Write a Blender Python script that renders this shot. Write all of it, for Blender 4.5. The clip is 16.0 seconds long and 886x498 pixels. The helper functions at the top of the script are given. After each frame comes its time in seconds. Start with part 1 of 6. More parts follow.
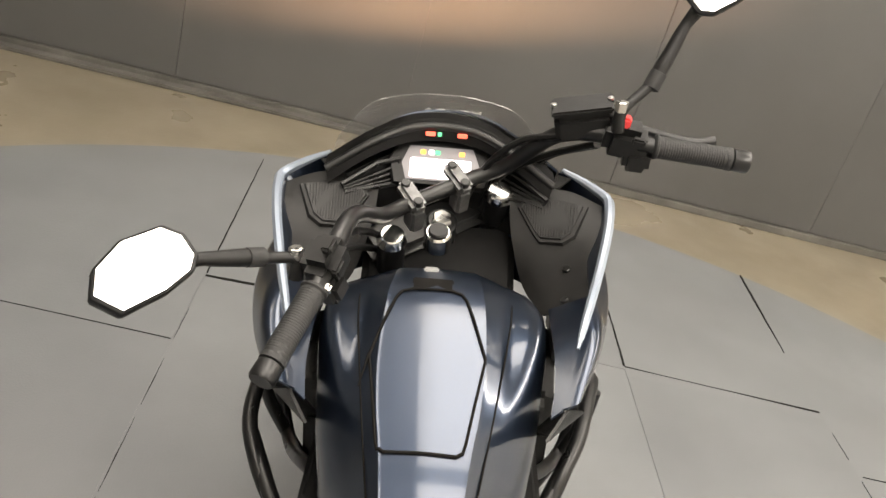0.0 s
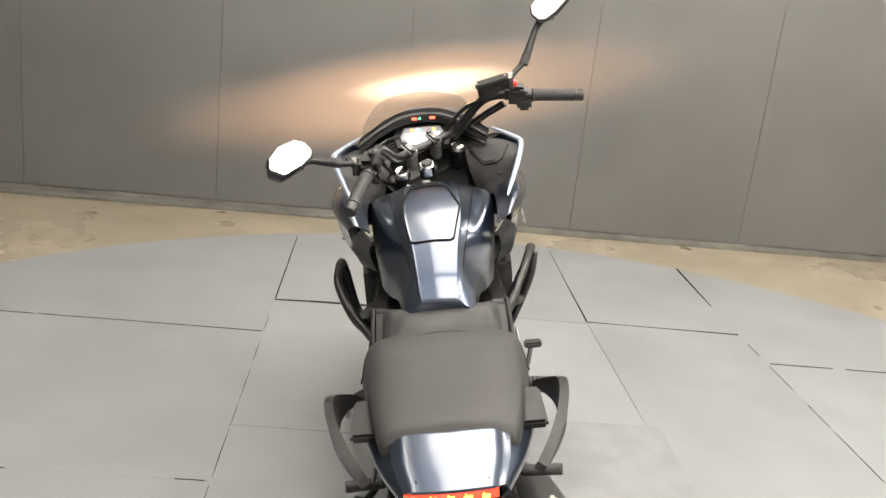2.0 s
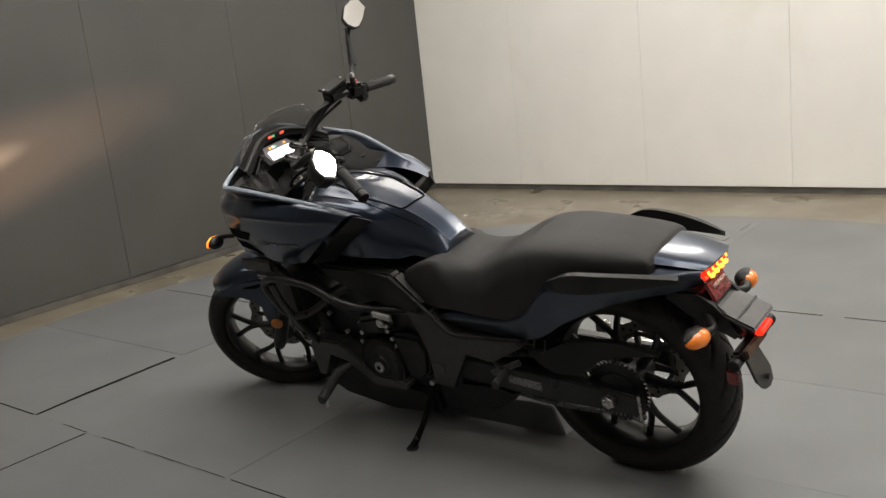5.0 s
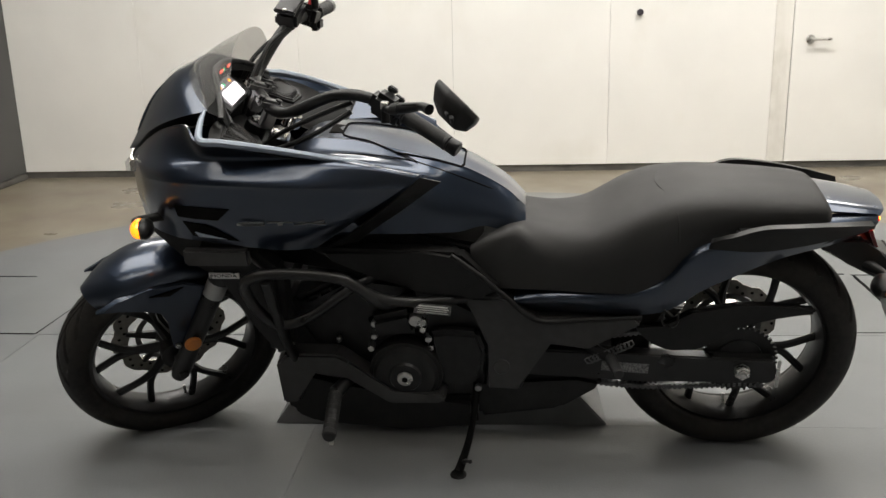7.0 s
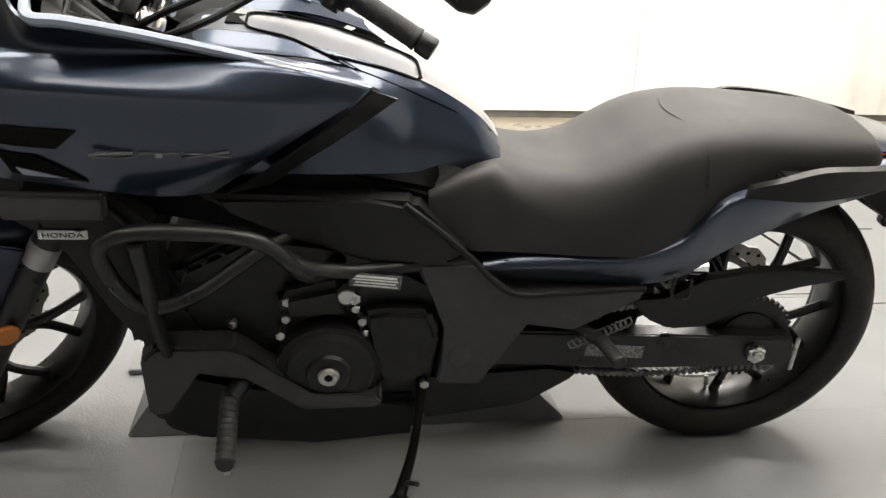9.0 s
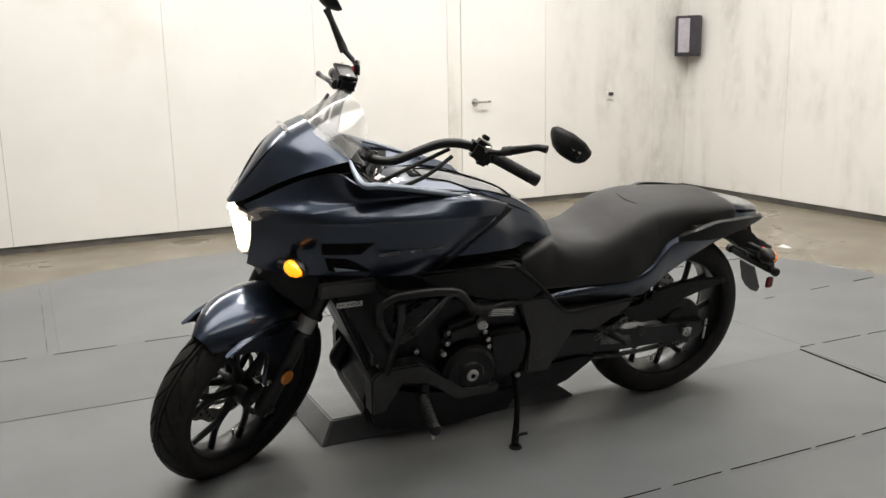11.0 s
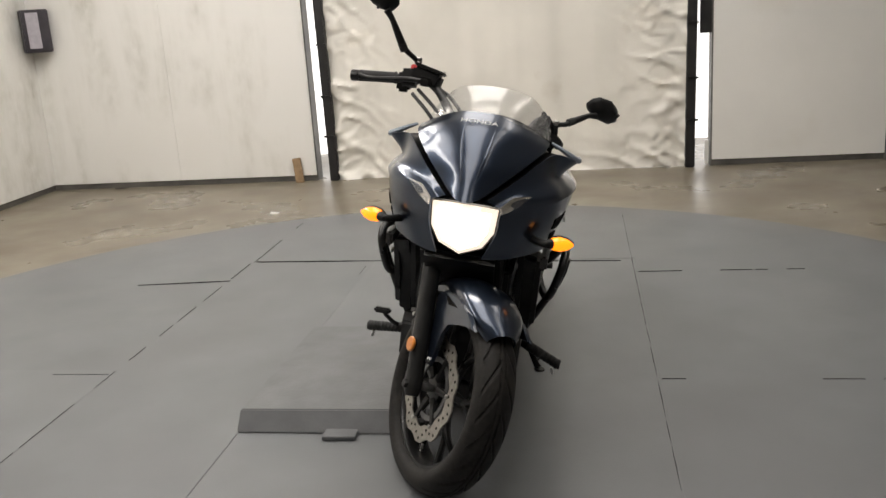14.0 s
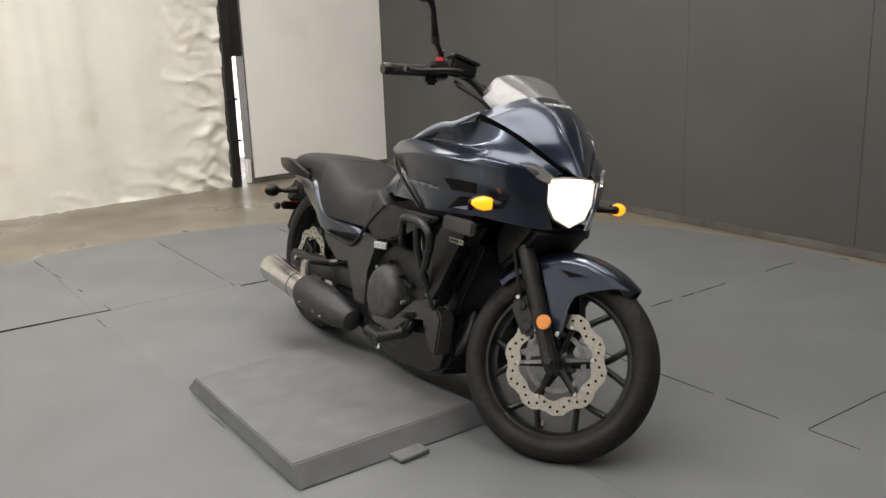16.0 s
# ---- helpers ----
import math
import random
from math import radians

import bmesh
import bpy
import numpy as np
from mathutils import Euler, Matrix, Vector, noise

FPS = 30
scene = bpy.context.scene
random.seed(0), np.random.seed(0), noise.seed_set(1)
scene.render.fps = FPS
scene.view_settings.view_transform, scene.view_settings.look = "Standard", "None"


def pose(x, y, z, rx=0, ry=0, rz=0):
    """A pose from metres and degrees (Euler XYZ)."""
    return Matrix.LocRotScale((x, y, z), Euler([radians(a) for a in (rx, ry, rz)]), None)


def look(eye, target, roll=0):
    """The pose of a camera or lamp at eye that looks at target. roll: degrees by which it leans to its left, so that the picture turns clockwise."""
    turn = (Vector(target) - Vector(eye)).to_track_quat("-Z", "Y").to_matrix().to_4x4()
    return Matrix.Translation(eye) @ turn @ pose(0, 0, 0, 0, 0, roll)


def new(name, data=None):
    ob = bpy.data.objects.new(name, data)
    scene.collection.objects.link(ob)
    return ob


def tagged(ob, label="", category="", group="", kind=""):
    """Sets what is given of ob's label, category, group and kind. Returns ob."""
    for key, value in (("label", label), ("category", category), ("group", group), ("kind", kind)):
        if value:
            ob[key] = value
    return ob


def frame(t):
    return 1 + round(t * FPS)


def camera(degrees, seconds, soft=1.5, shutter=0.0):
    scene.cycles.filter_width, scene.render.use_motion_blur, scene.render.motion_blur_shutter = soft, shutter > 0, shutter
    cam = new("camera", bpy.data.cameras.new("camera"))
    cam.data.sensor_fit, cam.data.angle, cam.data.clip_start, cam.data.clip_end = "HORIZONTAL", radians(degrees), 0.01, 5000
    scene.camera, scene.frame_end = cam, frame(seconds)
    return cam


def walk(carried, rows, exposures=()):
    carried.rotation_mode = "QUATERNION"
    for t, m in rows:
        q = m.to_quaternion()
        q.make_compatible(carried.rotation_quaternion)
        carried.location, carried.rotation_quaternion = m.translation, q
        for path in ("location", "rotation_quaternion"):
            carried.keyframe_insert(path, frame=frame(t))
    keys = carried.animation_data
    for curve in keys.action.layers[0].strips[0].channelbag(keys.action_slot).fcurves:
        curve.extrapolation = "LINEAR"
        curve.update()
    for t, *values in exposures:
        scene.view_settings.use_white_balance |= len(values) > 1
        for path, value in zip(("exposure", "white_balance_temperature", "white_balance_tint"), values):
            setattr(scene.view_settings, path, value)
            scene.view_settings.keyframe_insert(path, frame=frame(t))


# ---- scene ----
cam = camera(52.6, 16.0)
PATH = [
    (0, (-0.273, -0.869, 1.439), (-0.018, 0.913, 0.568), 16.6),
    (0.5, (-0.26, -0.966, 1.511), (-0.064, 0.848, 0.691), 15.6),
    (1, (-0.243, -1.24, 1.536), (-0.131, 0.617, 0.802), 13.4),
    (1.5, (-0.265, -1.624, 1.477), (-0.122, 0.275, 0.865), 7.4),
    (2, (-0.294, -2.078, 1.334), (-0.095, -0.167, 0.776), 6.3),
    (2.5, (-0.473, -2.533, 1.22), (-0.21, -0.632, 0.657), 3.8),
    (3, (-0.765, -2.74, 1.159), (-0.338, -0.886, 0.541), -0.5),
    (3.5, (-1.177, -2.704, 1.159), (-0.468, -0.896, 0.68), -0.1),
    (4, (-1.636, -2.537, 1.181), (-0.61, -0.887, 0.709), -0.7),
    (4.5, (-1.961, -2.142, 1.199), (-0.67, -0.681, 0.755), -4.6),
    (4.7, (-2.065, -1.969, 1.204), (-0.671, -0.606, 0.759), -5.4),
    (6.8, (-2.227, -0.185, 1.127), (-0.303, 0.023, 0.624), -2.8),
    (7, (-2.151, -0.081, 1.099), (-0.226, 0.027, 0.567), -1.4),
    (7.5, (-1.911, 0.086, 1.01), (-0.041, 0.004, 0.304), -1.2),
    (8, (-1.64, 0.113, 0.96), (0.24, 0.035, 0.28), -0.8),
    (8.5, (-1.54, 0.114, 0.929), (0.344, -0.017, 0.272), -0.5),
    (8.7, (-1.542, 0.133, 0.924), (0.337, -0.087, 0.277), 0.8),
    (10.8, (-2.338, 1.109, 1.121), (-0.559, 0.311, 0.677), 0.6),
    (11, (-2.36, 1.27, 1.123), (-0.599, 0.414, 0.714), -1.1),
    (11.5, (-2.277, 1.723, 1.163), (-0.662, 0.641, 0.695), -0.8),
    (12, (-2.139, 2.195, 1.189), (-0.699, 0.887, 0.721), -2.0),
    (12.5, (-1.798, 2.549, 1.212), (-0.571, 1.038, 0.754), -2.4),
    (13, (-1.377, 2.843, 1.244), (-0.436, 1.134, 0.803), -2.1),
    (13.5, (-0.872, 2.961, 1.255), (-0.218, 1.131, 0.785), -3.4),
    (14, (-0.343, 3.004, 1.263), (-0.06, 1.092, 0.75), -3.7),
    (14.5, (0.191, 2.971, 1.237), (0.081, 1.046, 0.707), -3.1),
    (15, (0.74, 2.888, 1.238), (0.232, 1.029, 0.702), -2.7),
    (15.5, (1.271, 2.773, 1.218), (0.404, 1.044, 0.708), -2.6),
    (16, (1.689, 2.507, 1.237), (0.547, 0.945, 0.73), -2.1),
]
walk(cam, [(t, look(eye, target, roll)) for t, eye, target, roll in PATH],
     exposures=[(0, 0.57, 6850, 11), (1.5, 0.87, 6700, 11), (2.2, 1.14, 6600, 10), (2.7, 1.04, 6600, 10), (3.3, 0.47, 6550, 10), (3.5, 0.27, 6550, 10), (4.0, -0.38, 6550, 10), (4.5, -0.43, 6500, 10),
                (4.7, -0.43, 6500, 10), (7.0, -0.18, 6350, 9), (7.6, 0.22, 6250, 9), (8.0, 0.47, 6050, 8), (8.5, 0.79, 6450, 10), (8.7, 0.79, 6450, 10), (10.8, -0.10, 6300, 10), (12.0, -0.40, 6400, 11),
                (13.5, -0.61, 6450, 11), (14.5, -0.43, 6450, 12), (15.0, -0.51, 6450, 12), (15.5, -0.26, 6400, 12), (16.0, -0.22, 6350, 11)])

# ---- light ----
world = bpy.data.worlds.new("world")
scene.world = world
world.use_nodes = True
world.node_tree.nodes["Background"].inputs[0].default_value = (0.8, 0.86, 1.0, 1)
world.node_tree.nodes["Background"].inputs[1].default_value = 0.3


def area_lamp(name, at, size_x, size_y, power, color):
    data = bpy.data.lights.new(name, "AREA")
    data.shape, data.size, data.size_y, data.energy, data.color = "RECTANGLE", size_x, size_y, power, color
    ob = new(name, data)
    ob.matrix_world = at
    return ob


WARM = (1.0, 0.957, 0.905)
for lx, ly, wide, down, up in ((2.6, 1.25, 0.30, 56, 60), (2.6, -1.95, 0.30, 80, 72), (-0.08, 1.25, 1.3, 45, 56), (-0.08, -1.95, 1.3, 53, 60), (-1.9, 1.25, 0.30, 5, 30), (-1.9, -1.95, 0.30, 8, 34)):
    area_lamp("ceiling_tube", pose(lx, ly, 3.30), wide, 2.9, down, WARM)
    area_lamp("ceiling_tube_upper", pose(lx, ly, 3.31, 180), wide, 2.9, up, WARM)

# ---- structure ----
FLOOR_Z = -0.11
X_R, X_L, Y_F, Y_B, Z_C = 4.33, -2.87, 3.41, -4.56, 3.6


# ---- materials ----
def shader(name, color, rough=0.5, metal=0.0, coat=0.0, grain=0.0, scale=30.0, bump=0.0, bump_scale=200.0,
           stain=None, stain_scale=2.0, stain_at=(0.5, 0.7), rough_var=0.0, emission=None, strength=0.0, alpha=1.0, spec=0.5, vary=0.0):
    """A Principled material with colour variation at two scales, roughness variation and fine relief, in metres."""
    m = bpy.data.materials.new(name)
    m.use_nodes = True
    nt = m.node_tree
    b = nt.nodes["Principled BSDF"]
    b.inputs["Base Color"].default_value = (*color, 1)
    b.inputs["Roughness"].default_value = rough
    b.inputs["Metallic"].default_value = metal
    b.inputs["Coat Weight"].default_value = coat
    b.inputs["Coat Roughness"].default_value = 0.09
    b.inputs["Specular IOR Level"].default_value = spec
    b.inputs["Alpha"].default_value = alpha
    if emission:
        b.inputs["Emission Color"].default_value = (*emission, 1)
        b.inputs["Emission Strength"].default_value = strength
    where = nt.nodes.new("ShaderNodeTexCoord").outputs["Object"]

    def noise_node(s, detail=5.0):
        n = nt.nodes.new("ShaderNodeTexNoise")
        n.inputs["Scale"].default_value, n.inputs["Detail"].default_value = s, detail
        nt.links.new(where, n.inputs["Vector"])
        return n.outputs["Fac"]

    def ramp(src, lo, hi, a, c):
        n = nt.nodes.new("ShaderNodeMapRange")
        for key, v in (("From Min", lo), ("From Max", hi), ("To Min", a), ("To Max", c)):
            n.inputs[key].default_value = v
        nt.links.new(src, n.inputs["Value"])
        return n.outputs["Result"]

    out = None
    if grain:
        hsv = nt.nodes.new("ShaderNodeHueSaturation")
        hsv.inputs["Color"].default_value = (*color, 1)
        value = ramp(noise_node(scale), 0.3, 0.7, 1 - grain, 1 + grain)
        if vary:
            mul = nt.nodes.new("ShaderNodeMath")
            mul.operation = "MULTIPLY"
            nt.links.new(value, mul.inputs[0])
            nt.links.new(ramp(nt.nodes.new("ShaderNodeObjectInfo").outputs["Random"], 0.0, 1.0, 1 - vary, 1 + vary), mul.inputs[1])
            value = mul.outputs[0]
        nt.links.new(value, hsv.inputs["Value"])
        out = hsv.outputs["Color"]
    if stain:
        mix = nt.nodes.new("ShaderNodeMix")
        mix.data_type = "RGBA"
        mix.inputs["B"].default_value = (*stain, 1)
        if out:
            nt.links.new(out, mix.inputs["A"])
        else:
            mix.inputs["A"].default_value = (*color, 1)
        nt.links.new(ramp(noise_node(stain_scale, 8.0), *stain_at, 0, 0.85), mix.inputs["Factor"])
        out = mix.outputs["Result"]
    if out:
        nt.links.new(out, b.inputs["Base Color"])
    if rough_var:
        nt.links.new(ramp(noise_node(scale * 0.35), 0.3, 0.7, rough - rough_var, rough + rough_var), b.inputs["Roughness"])
    if bump:
        n = nt.nodes.new("ShaderNodeBump")
        n.inputs["Strength"].default_value, n.inputs["Distance"].default_value = bump, 0.002
        nt.links.new(noise_node(bump_scale, 3.0), n.inputs["Height"])
        nt.links.new(n.outputs["Normal"], b.inputs["Normal"])
    return m


def glass(name, tint, rough=0.14, weight=0.8):
    """Thin clear plastic: mostly lets light straight through, with a gloss on its face."""
    m = bpy.data.materials.new(name)
    m.use_nodes = True
    nt = m.node_tree
    nt.nodes.clear()
    out = nt.nodes.new("ShaderNodeOutputMaterial")
    mix = nt.nodes.new("ShaderNodeMixShader")
    clear = nt.nodes.new("ShaderNodeBsdfTransparent")
    clear.inputs["Color"].default_value = (*tint, 1)
    gloss = nt.nodes.new("ShaderNodeBsdfGlossy")
    gloss.inputs["Roughness"].default_value = rough
    fres = nt.nodes.new("ShaderNodeLayerWeight")
    fres.inputs["Blend"].default_value = 0.25
    soft = nt.nodes.new("ShaderNodeMapRange")
    soft.inputs["To Min"].default_value, soft.inputs["To Max"].default_value = 0.08, 0.20
    nt.links.new(fres.outputs["Facing"], soft.inputs["Value"])
    nt.links.new(soft.outputs["Result"], mix.inputs[0])
    nt.links.new(clear.outputs[0], mix.inputs[1])
    nt.links.new(gloss.outputs[0], mix.inputs[2])
    haze = nt.nodes.new("ShaderNodeMixShader")
    haze.inputs[0].default_value = 0.07
    nt.links.new(mix.outputs[0], haze.inputs[1])
    nt.links.new(nt.nodes.new("ShaderNodeBsdfDiffuse").outputs[0], haze.inputs[2])
    nt.links.new(haze.outputs[0], out.inputs["Surface"])
    return m


BLUE = shader("blue_metallic_paint", (0.0225, 0.034, 0.058), 0.30, metal=0.86, coat=1.0, grain=0.05, scale=900, bump=0.02, bump_scale=1500)
EDGE = shader("pale_satin_edge", (0.26, 0.30, 0.36), 0.44, metal=0.5, coat=0.5)
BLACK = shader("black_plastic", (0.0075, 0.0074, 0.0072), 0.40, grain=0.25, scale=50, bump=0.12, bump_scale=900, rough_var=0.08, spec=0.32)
MATTE = shader("matt_black_plastic", (0.0035, 0.0034, 0.0033), 0.5, grain=0.25, scale=60, bump=0.12, bump_scale=900, spec=0.1)
COVER = shader("satin_grey_plastic", (0.033, 0.0325, 0.032), 0.40, grain=0.18, scale=45, bump=0.15, bump_scale=1000, rough_var=0.06)
SATIN = shader("satin_black_metal", (0.007, 0.007, 0.007), 0.36, metal=0.0, grain=0.3, scale=40, rough_var=0.1, bump=0.05, bump_scale=500)
GREY_PLASTIC = shader("dark_grey_plastic", (0.0115, 0.0112, 0.0108), 0.5, grain=0.15, scale=60, bump=0.2, bump_scale=900, spec=0.25)
ENGINE = shader("engine_black_paint", (0.013, 0.013, 0.013), 0.42, metal=0.3, grain=0.4, scale=35, rough_var=0.12, bump=0.15, bump_scale=350)
VINYL = shader("seat_vinyl", (0.0195, 0.019, 0.0185), 0.58, grain=0.12, scale=14, bump=0.25, bump_scale=1100, rough_var=0.06, spec=0.38)
TYRE = shader("tyre_rubber", (0.014, 0.0128, 0.0115), 0.62, grain=0.35, scale=70, stain=(0.030, 0.026, 0.020), stain_scale=9, stain_at=(0.5, 0.8), bump=0.2, bump_scale=500, spec=0.28)
RUBBER = shader("grip_rubber", (0.016, 0.016, 0.016), 0.65, grain=0.2, scale=60, bump=0.3, bump_scale=600)
STEEL = shader("brushed_steel", (0.55, 0.54, 0.52), 0.30, metal=1.0, grain=0.12, scale=120, rough_var=0.08)
ROTOR = shader("brake_disc_steel", (0.36, 0.34, 0.30), 0.38, metal=0.7, grain=0.15, scale=90, rough_var=0.08)
POLISHED = shader("polished_steel", (0.60, 0.585, 0.56), 0.20, metal=1.0, grain=0.04, scale=25, rough_var=0.04)
OUTLET_BLACK = shader("black_outlet", (0.006, 0.006, 0.006), 0.85, grain=0.3, scale=60)
CHROME = shader("bright_chrome", (0.75, 0.74, 0.72), 0.12, metal=1.0, grain=0.05, scale=80)
GREY_METAL = shader("grey_cast_metal", (0.16, 0.16, 0.16), 0.45, metal=0.7, grain=0.3, scale=50, bump=0.2, bump_scale=400)
MIRROR = shader("mirror_glass", (0.95, 0.95, 0.95), 0.03, metal=1.0)
AMBER_ON = shader("amber_lens_lit", (0.9, 0.30, 0.02), 0.2, coat=0.6, emission=(1.0, 0.27, 0.004), strength=2.4)
AMBER = shader("amber_lens", (0.75, 0.19, 0.015), 0.22, coat=0.8, grain=0.2, scale=300, emission=(1.0, 0.28, 0.02), strength=0.12)
AMBER_DULL = shader("amber_reflector", (0.65, 0.22, 0.03), 0.3, coat=0.6, grain=0.25, scale=400)
RED_LENS = shader("red_lens", (0.17, 0.007, 0.006), 0.18, coat=0.9, grain=0.2, scale=200)
RED_ON = shader("red_lens_lit", (0.7, 0.02, 0.01), 0.2, coat=0.6, emission=(1.0, 0.03, 0.01), strength=1.5)
LED_ON = shader("tail_led_lit", (1.0, 0.5, 0.1), 0.3, emission=(1.0, 0.40, 0.03), strength=4.5)
LAMP_ON = shader("headlight_lens_lit", (1.0, 0.93, 0.85), 0.1, coat=1.0, emission=(1.0, 0.90, 0.76), strength=22.0)
LAMP_EDGE = shader("headlight_edge_lit", (1.0, 0.9, 0.8), 0.12, coat=1.0, emission=(1.0, 0.84, 0.66), strength=1.5)
LCD = shader("lcd_screen_lit", (0.9, 0.88, 0.9), 0.3, emission=(1.0, 0.93, 0.95), strength=2.2)
LCD_DIM = shader("lcd_surround", (0.16, 0.15, 0.155), 0.3, emission=(0.9, 0.85, 0.85), strength=0.12)
ICON_RED = shader("icon_red", (0.6, 0.05, 0.03), 0.4, emission=(1.0, 0.12, 0.06), strength=1.6)
ICON_GREEN = shader("icon_green", (0.05, 0.4, 0.15), 0.4, emission=(0.1, 0.8, 0.35), strength=0.9)
ICON_ORANGE = shader("icon_orange", (0.7, 0.3, 0.03), 0.4, emission=(1.0, 0.42, 0.05), strength=2.0)
RED_SWITCH = shader("red_switch", (0.65, 0.05, 0.05), 0.4)
WHITE_MARK = shader("white_lettering", (0.72, 0.72, 0.70), 0.5, grain=0.1, scale=200)
SILVER_MARK = shader("silver_lettering", (0.45, 0.45, 0.45), 0.35, metal=0.6)
DULL_MARK = shader("dull_silver_lettering", (0.22, 0.22, 0.22), 0.4, metal=0.5)
REFLECTOR = shader("lamp_reflector", (0.72, 0.70, 0.66), 0.22, metal=1.0, grain=0.3, scale=160)
SHIELD = glass("clear_windshield", (0.88, 0.88, 0.87))
LENS_CLEAR = glass("clear_lens", (0.9, 0.9, 0.9))

PLATE = shader("grey_deck_paint", (0.138, 0.144, 0.149), 0.42, grain=0.09, scale=3.0, stain=(0.130, 0.132, 0.134), stain_scale=1.1, stain_at=(0.50, 0.80),
               bump=0.3, bump_scale=180, rough_var=0.06, vary=0.045)
SLAB_PAINT = shader("worn_deck_paint", (0.128, 0.132, 0.136), 0.45, grain=0.12, scale=12, stain=(0.13, 0.13, 0.125), stain_scale=7, stain_at=(0.58, 0.8),
                    bump=0.4, bump_scale=90, rough_var=0.1)
SEAM = shader("dusty_seam", (0.060, 0.059, 0.056), 0.9, grain=0.3, scale=12)
GAP = shader("dark_gap", (0.009, 0.0085, 0.008), 0.95, grain=0.3, scale=20, spec=0.05)
CONCRETE = shader("stained_concrete", (0.205, 0.178, 0.132), 0.34, grain=0.14, scale=4.5, stain=(0.145, 0.124, 0.090), stain_scale=0.8, stain_at=(0.40, 0.85),
                  bump=0.3, bump_scale=70, rough_var=0.14)
WALL_GREY = shader("grey_wall_paint", (0.078, 0.077, 0.075), 0.52, grain=0.07, scale=1.6, stain=(0.062, 0.061, 0.058), stain_scale=0.9, stain_at=(0.5, 0.85),
                   bump=0.15, bump_scale=140, rough_var=0.07)
WALL_WHITE = shader("white_wall_paint", (0.82, 0.81, 0.775), 0.5, grain=0.045, scale=1.3, stain=(0.62, 0.57, 0.46), stain_scale=1.0, stain_at=(0.55, 0.90),
                    bump=0.2, bump_scale=110, rough_var=0.08, vary=0.02)
def streaked(name, base, dirt, low, high):
    """White paint with grime that runs down in soft streaks and gathers in patches."""
    m = shader(name, base, 0.52, bump=0.2, bump_scale=110)
    nt = m.node_tree
    b = nt.nodes["Principled BSDF"]
    where = nt.nodes.new("ShaderNodeTexCoord").outputs["Object"]
    fields = []
    for scale, stretch, lo, hi in ((5.0, 0.12, 0.40, 0.75), (1.5, 0.7, low, high), (14.0, 0.6, 0.25, 0.75)):
        place = nt.nodes.new("ShaderNodeMapping")
        place.inputs["Scale"].default_value = (1, 1, stretch)
        n = nt.nodes.new("ShaderNodeTexNoise")
        n.inputs["Scale"].default_value, n.inputs["Detail"].default_value = scale, 7.0
        ramp = nt.nodes.new("ShaderNodeMapRange")
        ramp.inputs["From Min"].default_value, ramp.inputs["From Max"].default_value = lo, hi
        nt.links.new(where, place.inputs["Vector"])
        nt.links.new(place.outputs["Vector"], n.inputs["Vector"])
        nt.links.new(n.outputs["Fac"], ramp.inputs["Value"])
        fields.append(ramp.outputs["Result"])
    add = nt.nodes.new("ShaderNodeMath")
    add.operation = "MULTIPLY"
    nt.links.new(fields[0], add.inputs[0])
    nt.links.new(fields[1], add.inputs[1])
    fine = nt.nodes.new("ShaderNodeMath")
    fine.operation = "MULTIPLY"
    nt.links.new(add.outputs[0], fine.inputs[0])
    nt.links.new(fields[2], fine.inputs[1])
    mix = nt.nodes.new("ShaderNodeMix")
    mix.data_type = "RGBA"
    mix.inputs["A"].default_value, mix.inputs["B"].default_value = (*base, 1), (*dirt, 1)
    nt.links.new(fine.outputs[0], mix.inputs["Factor"])
    nt.links.new(mix.outputs["Result"], b.inputs["Base Color"])
    return m


DIRTY = streaked("grubby_white_paint", (0.80, 0.785, 0.74), (0.30, 0.27, 0.19), 0.25, 0.55)
SMUDGED = streaked("smudged_white_paint", (0.815, 0.805, 0.77), (0.34, 0.33, 0.25), 0.42, 0.68)
TRIM = shader("dark_base_trim", (0.10, 0.095, 0.085), 0.6, grain=0.35, scale=6, bump=0.3, bump_scale=50)
CURTAIN = shader("white_vinyl_curtain", (0.80, 0.775, 0.71), 0.38, grain=0.05, scale=2.0, stain=(0.52, 0.45, 0.34), stain_scale=2.2, stain_at=(0.6, 0.9), bump=0.3, bump_scale=25)
POST_BLACK = shader("black_post", (0.012, 0.011, 0.011), 0.55, grain=0.3, scale=15)
CEILING = shader("white_ceiling", (0.72, 0.70, 0.66), 0.7, grain=0.05, scale=3)
CARD = shader("brown_cardboard", (0.30, 0.20, 0.11), 0.8, grain=0.2, scale=20)
BOX_DARK = shader("dark_wall_box", (0.045, 0.040, 0.048), 0.4, grain=0.2, scale=15)
BOX_LIGHT = shader("pale_box_face", (0.42, 0.40, 0.44), 0.4, grain=0.1, scale=25)
OUTSIDE = shader("daylight_backdrop", (0.9, 0.9, 0.9), 0.9, emission=(1.0, 0.97, 0.93), strength=2.2)


